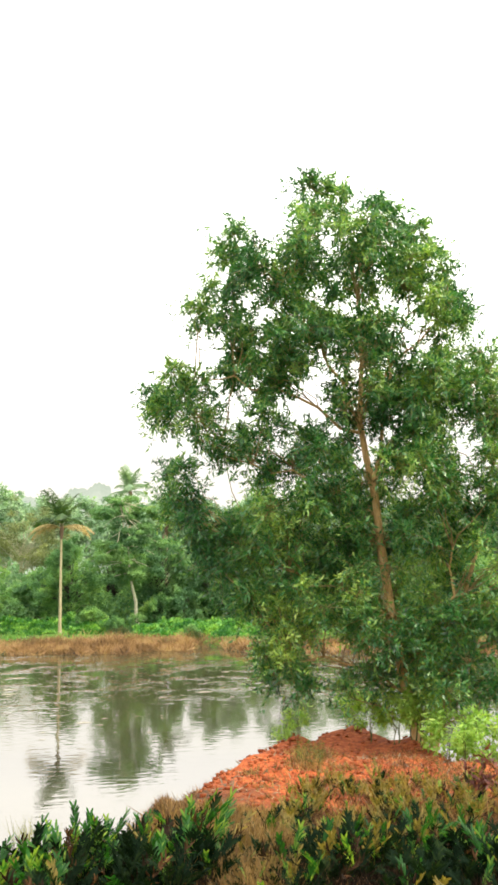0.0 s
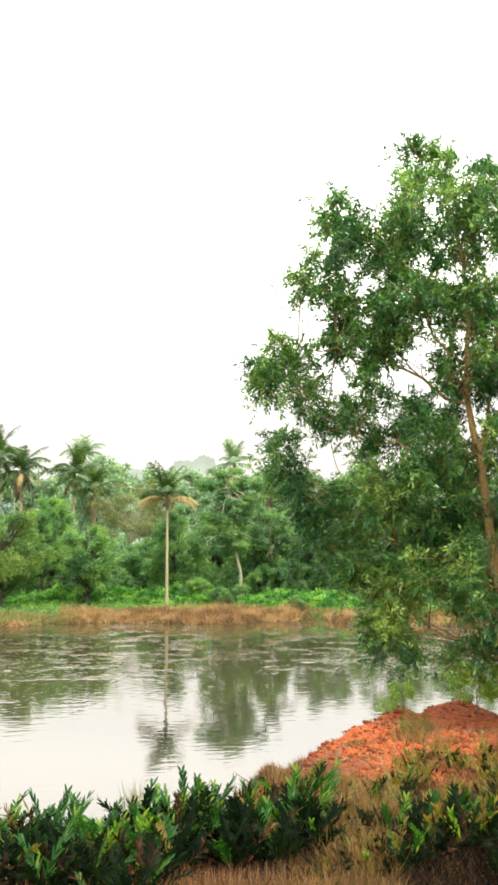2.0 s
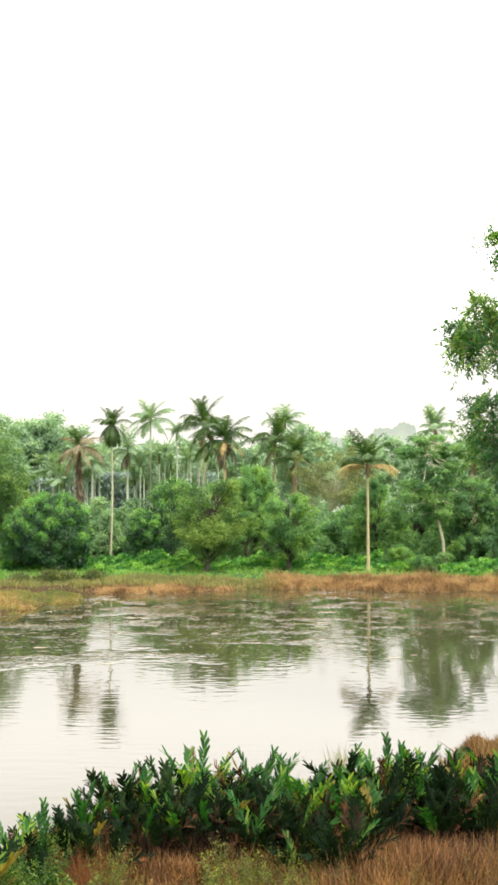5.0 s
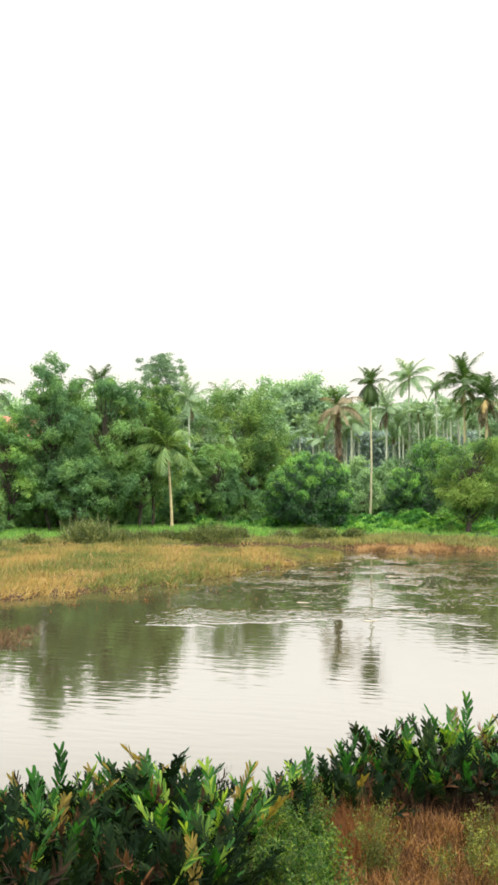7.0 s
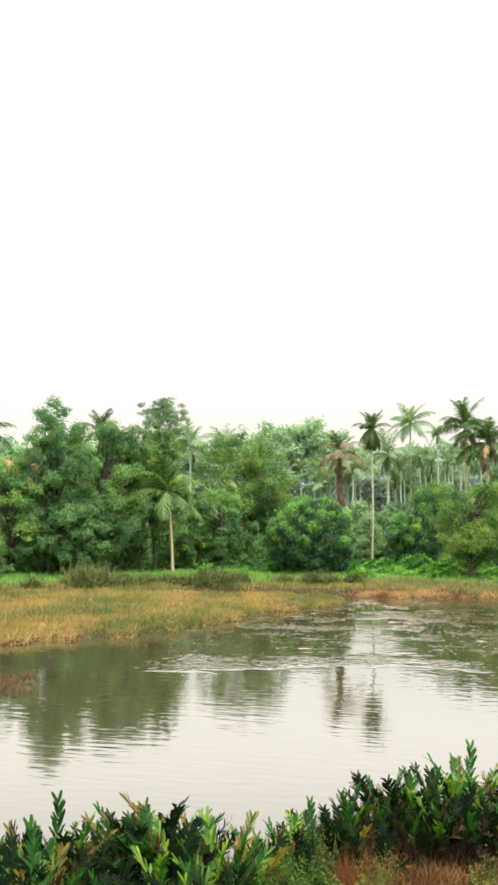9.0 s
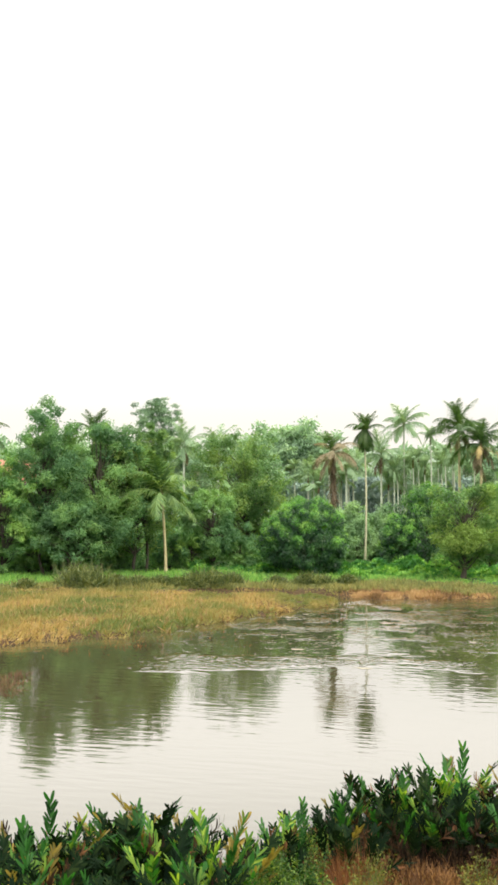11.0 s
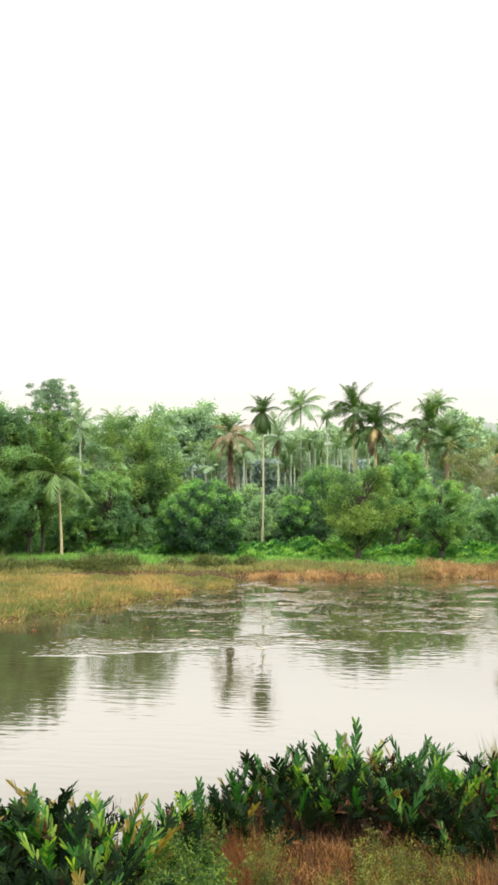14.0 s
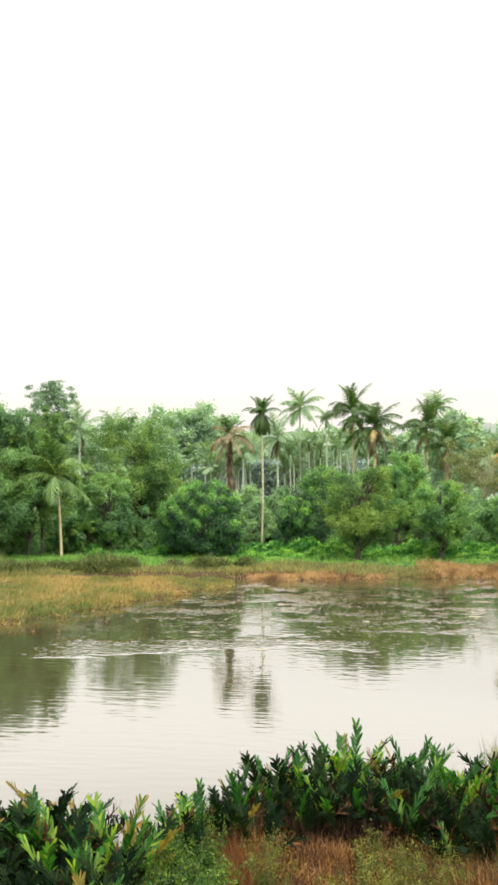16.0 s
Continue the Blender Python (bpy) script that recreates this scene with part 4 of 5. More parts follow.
def coconut_palm(bearing, dist, crown_z, label, seed, size=1.0, fronds=FRESH, counts=(5, 7, 6, 2), dry=3, gold=0, lean=(0.0, 0.0), radius=0.14, bark=M_COCO, group="", skirt=0, gold_turns=()):
    """A feather palm whose crown springs from crown_z above the water."""
    rng = np.random.default_rng(seed)
    x, y = spot(bearing, dist)
    z0 = gz(x, y)
    h = crown_z - z0
    ob = thing("coconut_palm", x - lean[0], y - lean[1], label, "palm tree", group, z=z0)
    u = np.linspace(0, 1, 14)
    line = np.stack([lean[0] * u ** 1.6, lean[1] * u ** 1.6, -0.2 + (h + 0.2) * u], -1)
    rad = radius * max(1.0, size) * (1.0 - 0.35 * u + 0.5 * np.exp(-u * 14)) * (1 + 0.05 * (np.arange(14) % 2))
    v, f = tube(line, rad, 9)
    part("trunk", quads("trunk", v, f, bark, True), ob)
    top = Matrix.Translation((lean[0], lean[1], h - 0.1))
    v, f = tube(np.array([[0, 0, -0.75], [0, 0, -0.4], [0.03, 0, 0], [0, 0, 0.35], [0, 0, 0.7]]) * size, np.array([radius * 0.7, radius * 1.15, radius * 1.4, radius * 1.0, 0.02]), 8)
    part("leaf_sheath", quads("leaf_sheath", v, f, M_STRAW, True), ob, "fibrous brown leaf bases", top)
    a = rng.uniform(0, 360)
    for kind, n in zip(("up", "mid", "out", "hang"), counts):
        for k in range(n):
            a += 137.5 + rng.uniform(-12, 12)
            s = size * rng.uniform(0.72, 1.12)
            part("frond", fronds[kind], ob, "", top @ pose(0, 0, 0.1 * size, rng.uniform(-14, 14), rng.uniform(-16, 16), a) @ Matrix.Diagonal((s, s, s, 1)))
    for n, kind, table, lab in ((dry, "hang", DRY, "withered brown frond"), (gold, "out", GOLD, "yellowed frond")):
        for k in range(n):
            a += 137.5 + rng.uniform(-20, 20)
            s = size * rng.uniform(0.6, 0.8)
            part("dead_frond", table[kind], ob, lab, top @ pose(0, 0, -0.2, 0, rng.uniform(0, 20), a) @ Matrix.Diagonal((s, s, s, 1)))
    for turn in gold_turns:
        s = size * rng.uniform(0.86, 1.02)
        part("dead_frond", GOLD["arc"], ob, "yellowed frond", top @ pose(0, 0, 0.05, 0, rng.uniform(-10, 10), turn) @ Matrix.Diagonal((s, s, s, 1)))
    for k in range(skirt):
        a += 137.5
        s = size * rng.uniform(0.7, 1.0)
        part("dead_frond", DRY["hang"], ob, "withered brown frond", top @ pose(0, 0, 0.1 - (2.6 if skirt < 30 else 3.6) * (k / skirt) ** 1.3, 0, rng.uniform(54, 68), a) @ Matrix.Diagonal((s * 0.8, s * 0.42, s * 0.8, 1)))
    return ob


def areca_palm(bearing, dist, crown_z, label, seed, size=1.0, fronds=FRESH, radius=0.09, hanging=6, group="", bark=M_BARKPALE):
    rng = np.random.default_rng(seed)
    x, y = spot(bearing, dist)
    z0 = gz(x, y)
    h = crown_z - z0
    ob = thing("areca_palm", x, y, label, "palm tree", group, z=z0)
    u = np.linspace(0, 1, 12)
    line = np.stack([0.12 * np.sin(u * 3), 0 * u, -0.2 + (h + 0.2) * u], -1)
    v, f = tube(line, radius * (1 - 0.3 * u) * (1 + 0.06 * (np.arange(12) % 2)), 8)
    part("trunk", quads("trunk", v, f, bark, True), ob)
    top = Matrix.Translation((line[-1, 0], 0, h - 0.1))
    v, f = tube(np.array([[0, 0, 0], [0, 0, 0.3], [0, 0, 0.9], [0, 0, 1.2]]) * size, np.array([radius, radius * 1.3, radius, 0.02]), 8)
    part("crownshaft", quads("crownshaft", v, f, M_STEM, True), ob, "green crownshaft", top)
    a = rng.uniform(0, 360)
    for kind, n, lift in (("up", 7, 0.55), ("mid", 4, 0.65), ("hang", hanging, 0.85)):
        for k in range(n):
            a += 137.5
            s = (0.42 if kind == "hang" else 0.45) * size * rng.uniform(0.85, 1.1)
            part("frond", fronds[kind], ob, "", top @ pose(0, 0, lift * size, 0, rng.uniform(-5, 5) + (rng.uniform(2, 34) if kind == "hang" else 0), a) @ Matrix.Diagonal((s, s, s * 1.05, 1)))
    return ob


coconut_palm(6.85, 70, 7.98, "lone coconut palm with yellowed lower fronds at the water", 201, 0.95, counts=(8, 4, 0, 0), dry=0, gold=0, gold_turns=(178, 196, 162, 4, -18, 20), radius=0.11)
coconut_palm(-19.65, 71.5, 6.3, "small coconut palm with thin pale trunk", 202, 1.12, counts=(3, 4, 7, 2), dry=0, radius=0.1, bark=M_COCO, lean=(-0.35, 0), fronds=LIGHT)
coconut_palm(-9.75, 79, 9.7, "dying palm with a skirt of withered brown fronds", 203, 0.78, fronds=WITHERING, counts=(5, 4, 6, 3), dry=0, gold=0, skirt=40, radius=0.12, bark=M_STRAW)
areca_palm(-7.95, 81, 10.7, "slender areca palm with a dense dark crown", 204, 1.5, hanging=26)
coconut_palm(-2.6, 140, 16.0, "tall coconut palm with a full crown", 205, 1.6, counts=(5, 6, 5, 3), dry=3)
coconut_palm(-1.4, 136, 13.7, "coconut palm with brown and yellow hanging fronds", 206, 1.6, counts=(5, 6, 4, 2), dry=6, gold=3, skirt=5)
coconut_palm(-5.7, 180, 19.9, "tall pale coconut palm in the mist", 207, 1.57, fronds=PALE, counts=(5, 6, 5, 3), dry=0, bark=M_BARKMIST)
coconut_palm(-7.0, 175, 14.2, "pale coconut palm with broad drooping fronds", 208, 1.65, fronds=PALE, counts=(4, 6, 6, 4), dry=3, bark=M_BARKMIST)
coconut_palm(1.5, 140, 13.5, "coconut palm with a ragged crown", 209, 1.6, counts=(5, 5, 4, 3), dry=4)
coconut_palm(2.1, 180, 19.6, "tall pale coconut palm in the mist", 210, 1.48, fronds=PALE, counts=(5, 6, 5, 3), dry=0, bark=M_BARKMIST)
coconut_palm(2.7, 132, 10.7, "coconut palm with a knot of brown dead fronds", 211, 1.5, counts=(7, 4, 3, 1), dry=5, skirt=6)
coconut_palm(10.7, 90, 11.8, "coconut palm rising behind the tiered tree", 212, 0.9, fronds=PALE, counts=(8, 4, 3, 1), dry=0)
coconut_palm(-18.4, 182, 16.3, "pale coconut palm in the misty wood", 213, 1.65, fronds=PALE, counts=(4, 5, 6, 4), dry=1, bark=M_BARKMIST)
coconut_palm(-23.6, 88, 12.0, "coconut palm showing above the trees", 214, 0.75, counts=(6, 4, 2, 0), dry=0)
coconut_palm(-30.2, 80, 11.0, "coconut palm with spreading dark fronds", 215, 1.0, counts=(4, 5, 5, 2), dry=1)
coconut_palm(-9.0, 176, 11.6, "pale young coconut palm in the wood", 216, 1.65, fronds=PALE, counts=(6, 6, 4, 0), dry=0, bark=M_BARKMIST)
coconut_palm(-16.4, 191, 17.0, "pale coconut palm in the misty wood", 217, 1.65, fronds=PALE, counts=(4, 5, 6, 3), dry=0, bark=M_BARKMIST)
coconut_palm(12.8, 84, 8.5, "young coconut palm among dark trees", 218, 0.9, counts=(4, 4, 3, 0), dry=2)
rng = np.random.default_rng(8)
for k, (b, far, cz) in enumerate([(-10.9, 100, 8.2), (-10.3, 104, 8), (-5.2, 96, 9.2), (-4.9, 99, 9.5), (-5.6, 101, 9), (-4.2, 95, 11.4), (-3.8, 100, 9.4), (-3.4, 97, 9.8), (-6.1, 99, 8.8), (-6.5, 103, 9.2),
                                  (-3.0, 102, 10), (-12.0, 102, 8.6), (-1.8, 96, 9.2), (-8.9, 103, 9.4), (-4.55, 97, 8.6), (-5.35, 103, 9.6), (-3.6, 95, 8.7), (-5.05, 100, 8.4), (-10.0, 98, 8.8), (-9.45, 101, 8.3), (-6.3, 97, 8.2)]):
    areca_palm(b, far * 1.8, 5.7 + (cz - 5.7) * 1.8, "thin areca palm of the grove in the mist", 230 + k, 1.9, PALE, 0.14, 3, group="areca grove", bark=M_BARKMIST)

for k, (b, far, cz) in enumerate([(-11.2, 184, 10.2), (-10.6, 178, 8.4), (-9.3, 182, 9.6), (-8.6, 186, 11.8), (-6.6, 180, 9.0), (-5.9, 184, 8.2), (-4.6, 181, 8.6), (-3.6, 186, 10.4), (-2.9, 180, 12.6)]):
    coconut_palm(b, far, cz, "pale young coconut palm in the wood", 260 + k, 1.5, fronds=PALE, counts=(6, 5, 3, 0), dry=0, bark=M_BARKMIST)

# ---------------------------------------------------------------- house among the trees
hx, hy = spot(-28.8, 88)
house = thing("house", hx, hy, "small house with red tiled roof behind trees", "house", turn=24)
box = lambda x0, x1, y0, y1, z0, z1: (np.array([[x, y, z] for z in (z0, z1) for x, y in ((x0, y0), (x1, y0), (x1, y1), (x0, y1))]), np.array([[0, 3, 2, 1], [4, 5, 6, 7], [0, 1, 5, 4], [1, 2, 6, 5], [2, 3, 7, 6], [3, 0, 4, 7]]))
part("wall", quads("wall", *box(-2.4, 2.4, -3, 3, -0.3, 6.9), M_PLASTER), house)
rv = np.array([[-3.0, -3.8, 6.8], [3.0, -3.8, 6.8], [3.0, 0, 8.7], [-3.0, 0, 8.7], [3.0, 3.8, 6.8], [-3.0, 3.8, 6.8]])
rv = np.concatenate([rv, rv - [0, 0, 0.18]])
part("roof", quads("roof", rv, [[0, 1, 2, 3], [3, 2, 4, 5], [7, 6, 9, 8], [8, 9, 11, 10], [0, 6, 7, 1], [5, 4, 10, 11]], M_TILE), house, "red clay tile roof")

# ---------------------------------------------------------------- the big tree on the near bank
rng = np.random.default_rng(300)
TX, TY = spot(26.0, 27.6)
acacia = thing("acacia_tree", TX, TY, "big leafy acacia with drooping sickle leaves on red soil", "tree", turn=-26.2)
BASE = gz(TX, TY)
# the crown's outline: height above the water, reach to either side of the foot
OUTLINE = [(1.9, -3.4, 3.6), (2.4, -3.7, 4.0), (3.9, -4.1, 4.2), (5.4, -5.1, 4.1), (6.2, -5.9, 4.0), (7.0, -6.5, 3.9), (7.8, -6.8, 3.8), (8.7, -6.6, 3.6), (9.7, -6.9, 3.4),
           (10.6, -7.1, 3.1), (11.3, -6.1, 2.8), (12.0, -6.3, 2.4), (12.8, -5.9, 2.0), (13.5, -5.6, 1.8), (14.2, -5.2, 1.6), (14.9, -4.8, 1.3), (15.3, -3.3, 0.8), (16.1, -3.1, -0.9), (16.7, -2.7, -2.1)]
# holes where sky or the bank shows through
HOLES = [(-3.5, 15.2, 0.45), (-2.1, 13.5, 0.22), (0.64, 11.8, 0.26), (-2.35, 10.0, 0.52), (-0.5, 8.9, 0.24), (1.8, 8.8, 0.3), (-4.8, 7.7, 0.38), (-4.65, 10.1, 0.34), (-6.2, 9.0, 0.34),
         (-5.4, 11.6, 0.34), (-1.6, 3.0, 0.25), (-4.1, 1.1, 0.5), (-3.3, 8.9, 0.2), (-3.9, 12.5, 0.16), (-0.3, 12.9, 0.18)]
OZ, OL, OR = np.array(OUTLINE).T
trunk_line = np.array([[0.6, 0, 0.2], [0.42, 0.05, 1.2], [0.1, 0, 2.6], [-0.18, -0.05, 4.2], [-0.41, 0, 6.0], [-0.56, 0.05, 7.4], [-0.78, 0, 8.5], [-0.95, 0, 9.6], [-0.86, 0.1, 11.2], [-0.95, 0.1, 13.0], [-1.2, 0, 15.4]])
pieces = [tube(trunk_line, np.array([0.23, 0.165, 0.14, 0.125, 0.115, 0.105, 0.092, 0.078, 0.052, 0.034, 0.014]), 12)]
# leaders: a second stem, and the limbs of the fork
leaders = [trunk_line]
for foot, tip, thick in [((0.9, 0.2, 0.6), (2.7, 0.4, 8.2), 0.1), ((0.8, -0.2, 0.6), (1.5, -0.3, 6.0), 0.08), ((-0.62, 0, 7.8), (0.5, 0.3, 13.2), 0.06), ((-0.9, 0, 9.4), (-3.3, 0.2, 13.6), 0.055), ((-0.9, 0, 9.2), (-5.6, -0.3, 10.9), 0.05),
                         ((-0.5, 0, 6.9), (-5.2, 0.3, 8.6), 0.05), ((-0.92, 0, 9.7), (1.7, -0.2, 12.4), 0.05), ((-0.1, 0, 4.0), (-3.9, 0, 5.6), 0.045), ((0.3, 0, 2.0), (-2.9, 0.1, 2.9), 0.04)]:
    line = limb(foot, tip, 0.35, rng, 9, 0.02)
    leaders.append(line)
    pieces.append(tube(line, thick * np.linspace(1, 0.3, 9), 8))
joints = np.concatenate(leaders)
# boughs: spread evenly through the crown, none across a hole
boughs = []
while len(boughs) < 395:
    z = rng.uniform(2.1, 16.5)
    l, r = np.interp(z, OZ, OL), np.interp(z, OZ, OR)
    if rng.random() > (r - l) / 11:
        continue
    x = rng.uniform(l - 0.5, r + 0.5)
    size = rng.uniform(0.5, 0.85)
    x = np.clip(x, l + 0.55 * size, r - 0.55 * size)
    u = 2 * (x - l) / max(r - l, 0.5) - 1
    p = np.array([x, rng.uniform(-1, 1) * math.sqrt(max(0.05, 1 - u * u)) * min(2.0, 0.36 * (r - l)), z])
    if x < -1.5 and z < 2.4:
        continue
    if any(math.hypot(x - hx, z - hz) < hr + 0.62 * size for hx, hz, hr in HOLES):
        continue
    if any(np.linalg.norm((p - q) * (1, 0.75, 1)) < 0.43 * (size + w) for q, w in boughs) and rng.random() < 0.93:
        continue
    boughs.append((p, size))
stalks, base, way_in = [], [], []
for p, size in boughs:
    low = joints[joints[:, 2] < max(1.3, p[2] - 0.25 * abs(p[0] + 0.7))]
    near = low[np.argmin(np.linalg.norm(low - p, axis=1))]
    arm = limb(near, p, 0.18, rng, 6)
    stalks.append(tube(arm, np.linspace(0.02, 0.008, 6), 5))
    face = unit(rng.normal(size=3))
    for q in range(int(50 * size ** 1.6)):
        d = unit(rng.normal(size=3) + np.array([0, 0, 0.3]) + 0.3 * face)
        reach = size * rng.uniform(0.45, 1.25)
        a = arm[5] + d * reach * 0.12
        u = np.linspace(0, 1, 4)[:, None]
        twig = a + d * reach * u - np.array([0, 0, 0.32]) * reach * u * u
        stalks.append(tube(twig, np.array([0.007, 0.005, 0.004, 0.002]), 3))
        m = int(rng.integers(20, 30))
        k = rng.uniform(0.15, 1.05, m)[:, None]
        base.append(a + d * reach * k - np.array([0, 0, 0.32]) * reach * k * k + rng.normal(0, 0.035, (m, 3)))
        way_in.append(np.tile(d, (m, 1)))
base, d = np.concatenate(base), np.concatenate(way_in)
n = len(base)
way = unit(d * 0.45 + rng.normal(0, 0.62, (n, 3)) - np.array([0, 0, 0.42]))
nor = unit(np.array([0, 0, 0.55]) + d * 0.35 + rng.normal(0, 0.6, (n, 3)))
side = unit(np.cross(way, nor))
ln = rng.uniform(0.105, 0.225, n)
v, f = blades(base, way, side, ln, ln * rng.uniform(0.22, 0.32, n), rng.uniform(-0.1, 0.4, n))
# few leaves hang right before the stem
bare = (np.abs(base[:, 0] - np.interp(base[:, 2], trunk_line[:, 2], trunk_line[:, 0])) < 0.27) & (base[:, 1] < 0.2) & (base[:, 2] > 4.1) & (base[:, 2] < 11.5) & (rng.random(n) < 0.93)
f = f[~bare]
v = v - np.array([0, 0, BASE])
part("crown", quads("crown", v, f, M_ACACIA), acacia, "dense drooping green foliage")
v, f = merged(pieces)
part("trunk", quads("trunk", v - np.array([0, 0, BASE]), f, M_BARK, True), acacia, "pale brown furrowed trunk with forked limbs")
v, f = merged(stalks)
tagged(part("twig_work", quads("twig_work", v - np.array([0, 0, BASE]), f, M_TWIG, True), acacia), kind="stuff")

# saplings round its foot
sap = broadleaf("sapling", 25.6, 27.3, 1.7, 0.75, 0.1, M_SAPLING, M_STEM, "light green sapling with soft broad leaves", 310, 620, 0.15, 0.34, clumps=14, clump=0.33, trunk=0.02, category="shrub", group="saplings under the big tree", stems=2)
rng = np.random.default_rng(311)
for b, far, s in [(24.2, 27.6, 0.8), (27.4, 26.6, 1.0), (28.8, 25.8, 1.2), (30.2, 25.0, 1.1), (31.4, 24.8, 1.2), (26.8, 27.4, 1.1), (23.2, 29.5, 0.8), (32.4, 26.4, 1.0), (20.2, 28.6, 0.55), (19.4, 28.0, 0.4), (29.6, 24.4, 0.5)]:
    x, y = spot(b, far)
    c = copy_thing(sap, pose(x, y, gz(x, y), 0, 0, rng.uniform(0, 360)))
    c.scale = (s, s, s)

# ---------------------------------------------------------------- leather ferns on the near bank


def fern_frond(mat, length, pairs, pinna, arch, curl, seed, wide=0.048):
    """An upright fern leaf along +z that arches towards +x; broad strap-shaped pinnae on both sides."""
    rng = np.random.default_rng(seed)
    u = np.linspace(0, 1, 9)
    e = np.radians(90 - arch * u ** 1.5)
    d = np.stack([np.cos(e), 0 * e, np.sin(e)], -1)
    p = np.concatenate([[[0, 0, 0]], np.cumsum(d[:-1] * length / 8, 0)])
    out = [tube(p, 0.009 * np.linspace(1, 0.35, 9), 5)]
    s = np.linspace(0.36, 0.985, pairs)
    base = np.stack([np.interp(s, u, p[:, k]) for k in range(3)], -1)
    tan = unit(np.stack([np.interp(s, u, d[:, k]) for k in range(3)], -1))
    for sgn in (-1, 1):
        keep = rng.random(pairs) > 0.1
        side = np.array([0.0, sgn, 0])
        way = unit(tan * rng.uniform(0.9, 1.5, pairs)[:, None] + side * 0.62 + rng.normal(0, 0.12, (pairs, 3)))
        wid = unit(np.cross(way, np.cross(tan, side)) + rng.normal(0, 0.35, (pairs, 3)))
        ln = pinna * (1.0 - 0.5 * (s - 0.4)) * rng.uniform(0.8, 1.15, pairs)
        out.append(blades(base[keep], way[keep], wid[keep], ln[keep], wide * rng.uniform(0.8, 1.2, pairs)[keep], (curl * rng.uniform(-0.6, 1.4, pairs))[keep], 3, "strap"))
    v, f = merged(out)
    return quads("frond", v, f, mat)


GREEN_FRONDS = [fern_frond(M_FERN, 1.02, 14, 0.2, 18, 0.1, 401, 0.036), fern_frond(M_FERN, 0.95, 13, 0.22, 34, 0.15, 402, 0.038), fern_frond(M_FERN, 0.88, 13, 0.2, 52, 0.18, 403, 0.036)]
SHADE_FRONDS = [fern_frond(M_FERNSHADE, 0.98, 14, 0.21, 22, 0.2, 404, 0.038), fern_frond(M_FERNSHADE, 0.85, 13, 0.21, 50, 0.3, 405, 0.038)]
OLD_FRONDS = [fern_frond(M_FERNOLD, 0.98, 12, 0.2, 20, 0.2, 406, 0.036)]
DEAD_FRONDS = [fern_frond(M_FERNDRY, 0.92, 11, 0.17, 30, 1.0, 407, 0.034), fern_frond(M_FERNDRY, 0.75, 10, 0.17, 120, 0.9, 408, 0.036)]
rng = np.random.default_rng(410)


def fern(bearing, far, tall, bright_share, faded=0.012):
    """One fern: fresh fronds and fronds dark with painted shade round a crown, a few yellow and dead ones."""
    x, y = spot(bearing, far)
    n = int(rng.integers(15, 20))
    ob = thing("leather_fern", x, y, "leather fern clump, green fronds among brown dead ones" if bright_share > 0.45 else "leather fern clump of shade-dark, yellowed and withered fronds", "fern", "ferns on the near bank", z=gz(x, y) - 0.03)
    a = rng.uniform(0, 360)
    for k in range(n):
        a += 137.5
        # outer, lower fronds mostly near-black, imitating the shade at the base
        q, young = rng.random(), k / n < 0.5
        if q < (0.12 + 0.6 * bright_share if young else 0.16 * bright_share):
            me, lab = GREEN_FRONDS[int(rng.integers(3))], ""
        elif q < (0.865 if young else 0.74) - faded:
            me, lab = SHADE_FRONDS[int(rng.integers(2))], "near-black frond, shade put into its colour"
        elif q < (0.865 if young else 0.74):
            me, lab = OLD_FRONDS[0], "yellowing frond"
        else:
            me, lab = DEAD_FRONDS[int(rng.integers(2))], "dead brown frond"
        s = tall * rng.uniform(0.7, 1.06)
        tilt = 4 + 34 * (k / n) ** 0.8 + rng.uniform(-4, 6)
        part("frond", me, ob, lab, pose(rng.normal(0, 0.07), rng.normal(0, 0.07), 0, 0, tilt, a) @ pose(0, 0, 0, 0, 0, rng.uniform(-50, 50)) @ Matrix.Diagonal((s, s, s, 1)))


# outer edge of the belt, and how deep it is
FERN_EDGE = [(-32, 11.3), (-26, 11.8), (-23, 12.7), (-19, 12.6), (-16.6, 11.7), (-14.6, 11.2), (-13.3, 12.2), (-10, 13.7), (-8.9, 13.0), (-7, 13.9), (-3.5, 14.3),
             (0.3, 14.3), (4.8, 13.5), (6.4, 14.3), (9.2, 15.5), (11.5, 15.0), (14.8, 15.8), (15.7, 14.4), (19.6, 14.4), (20.1, 14.9), (22.3, 15.4), (25, 15.6), (29.5, 15.5), (31, 14.9), (32.5, 14.3), (36, 14.3)]
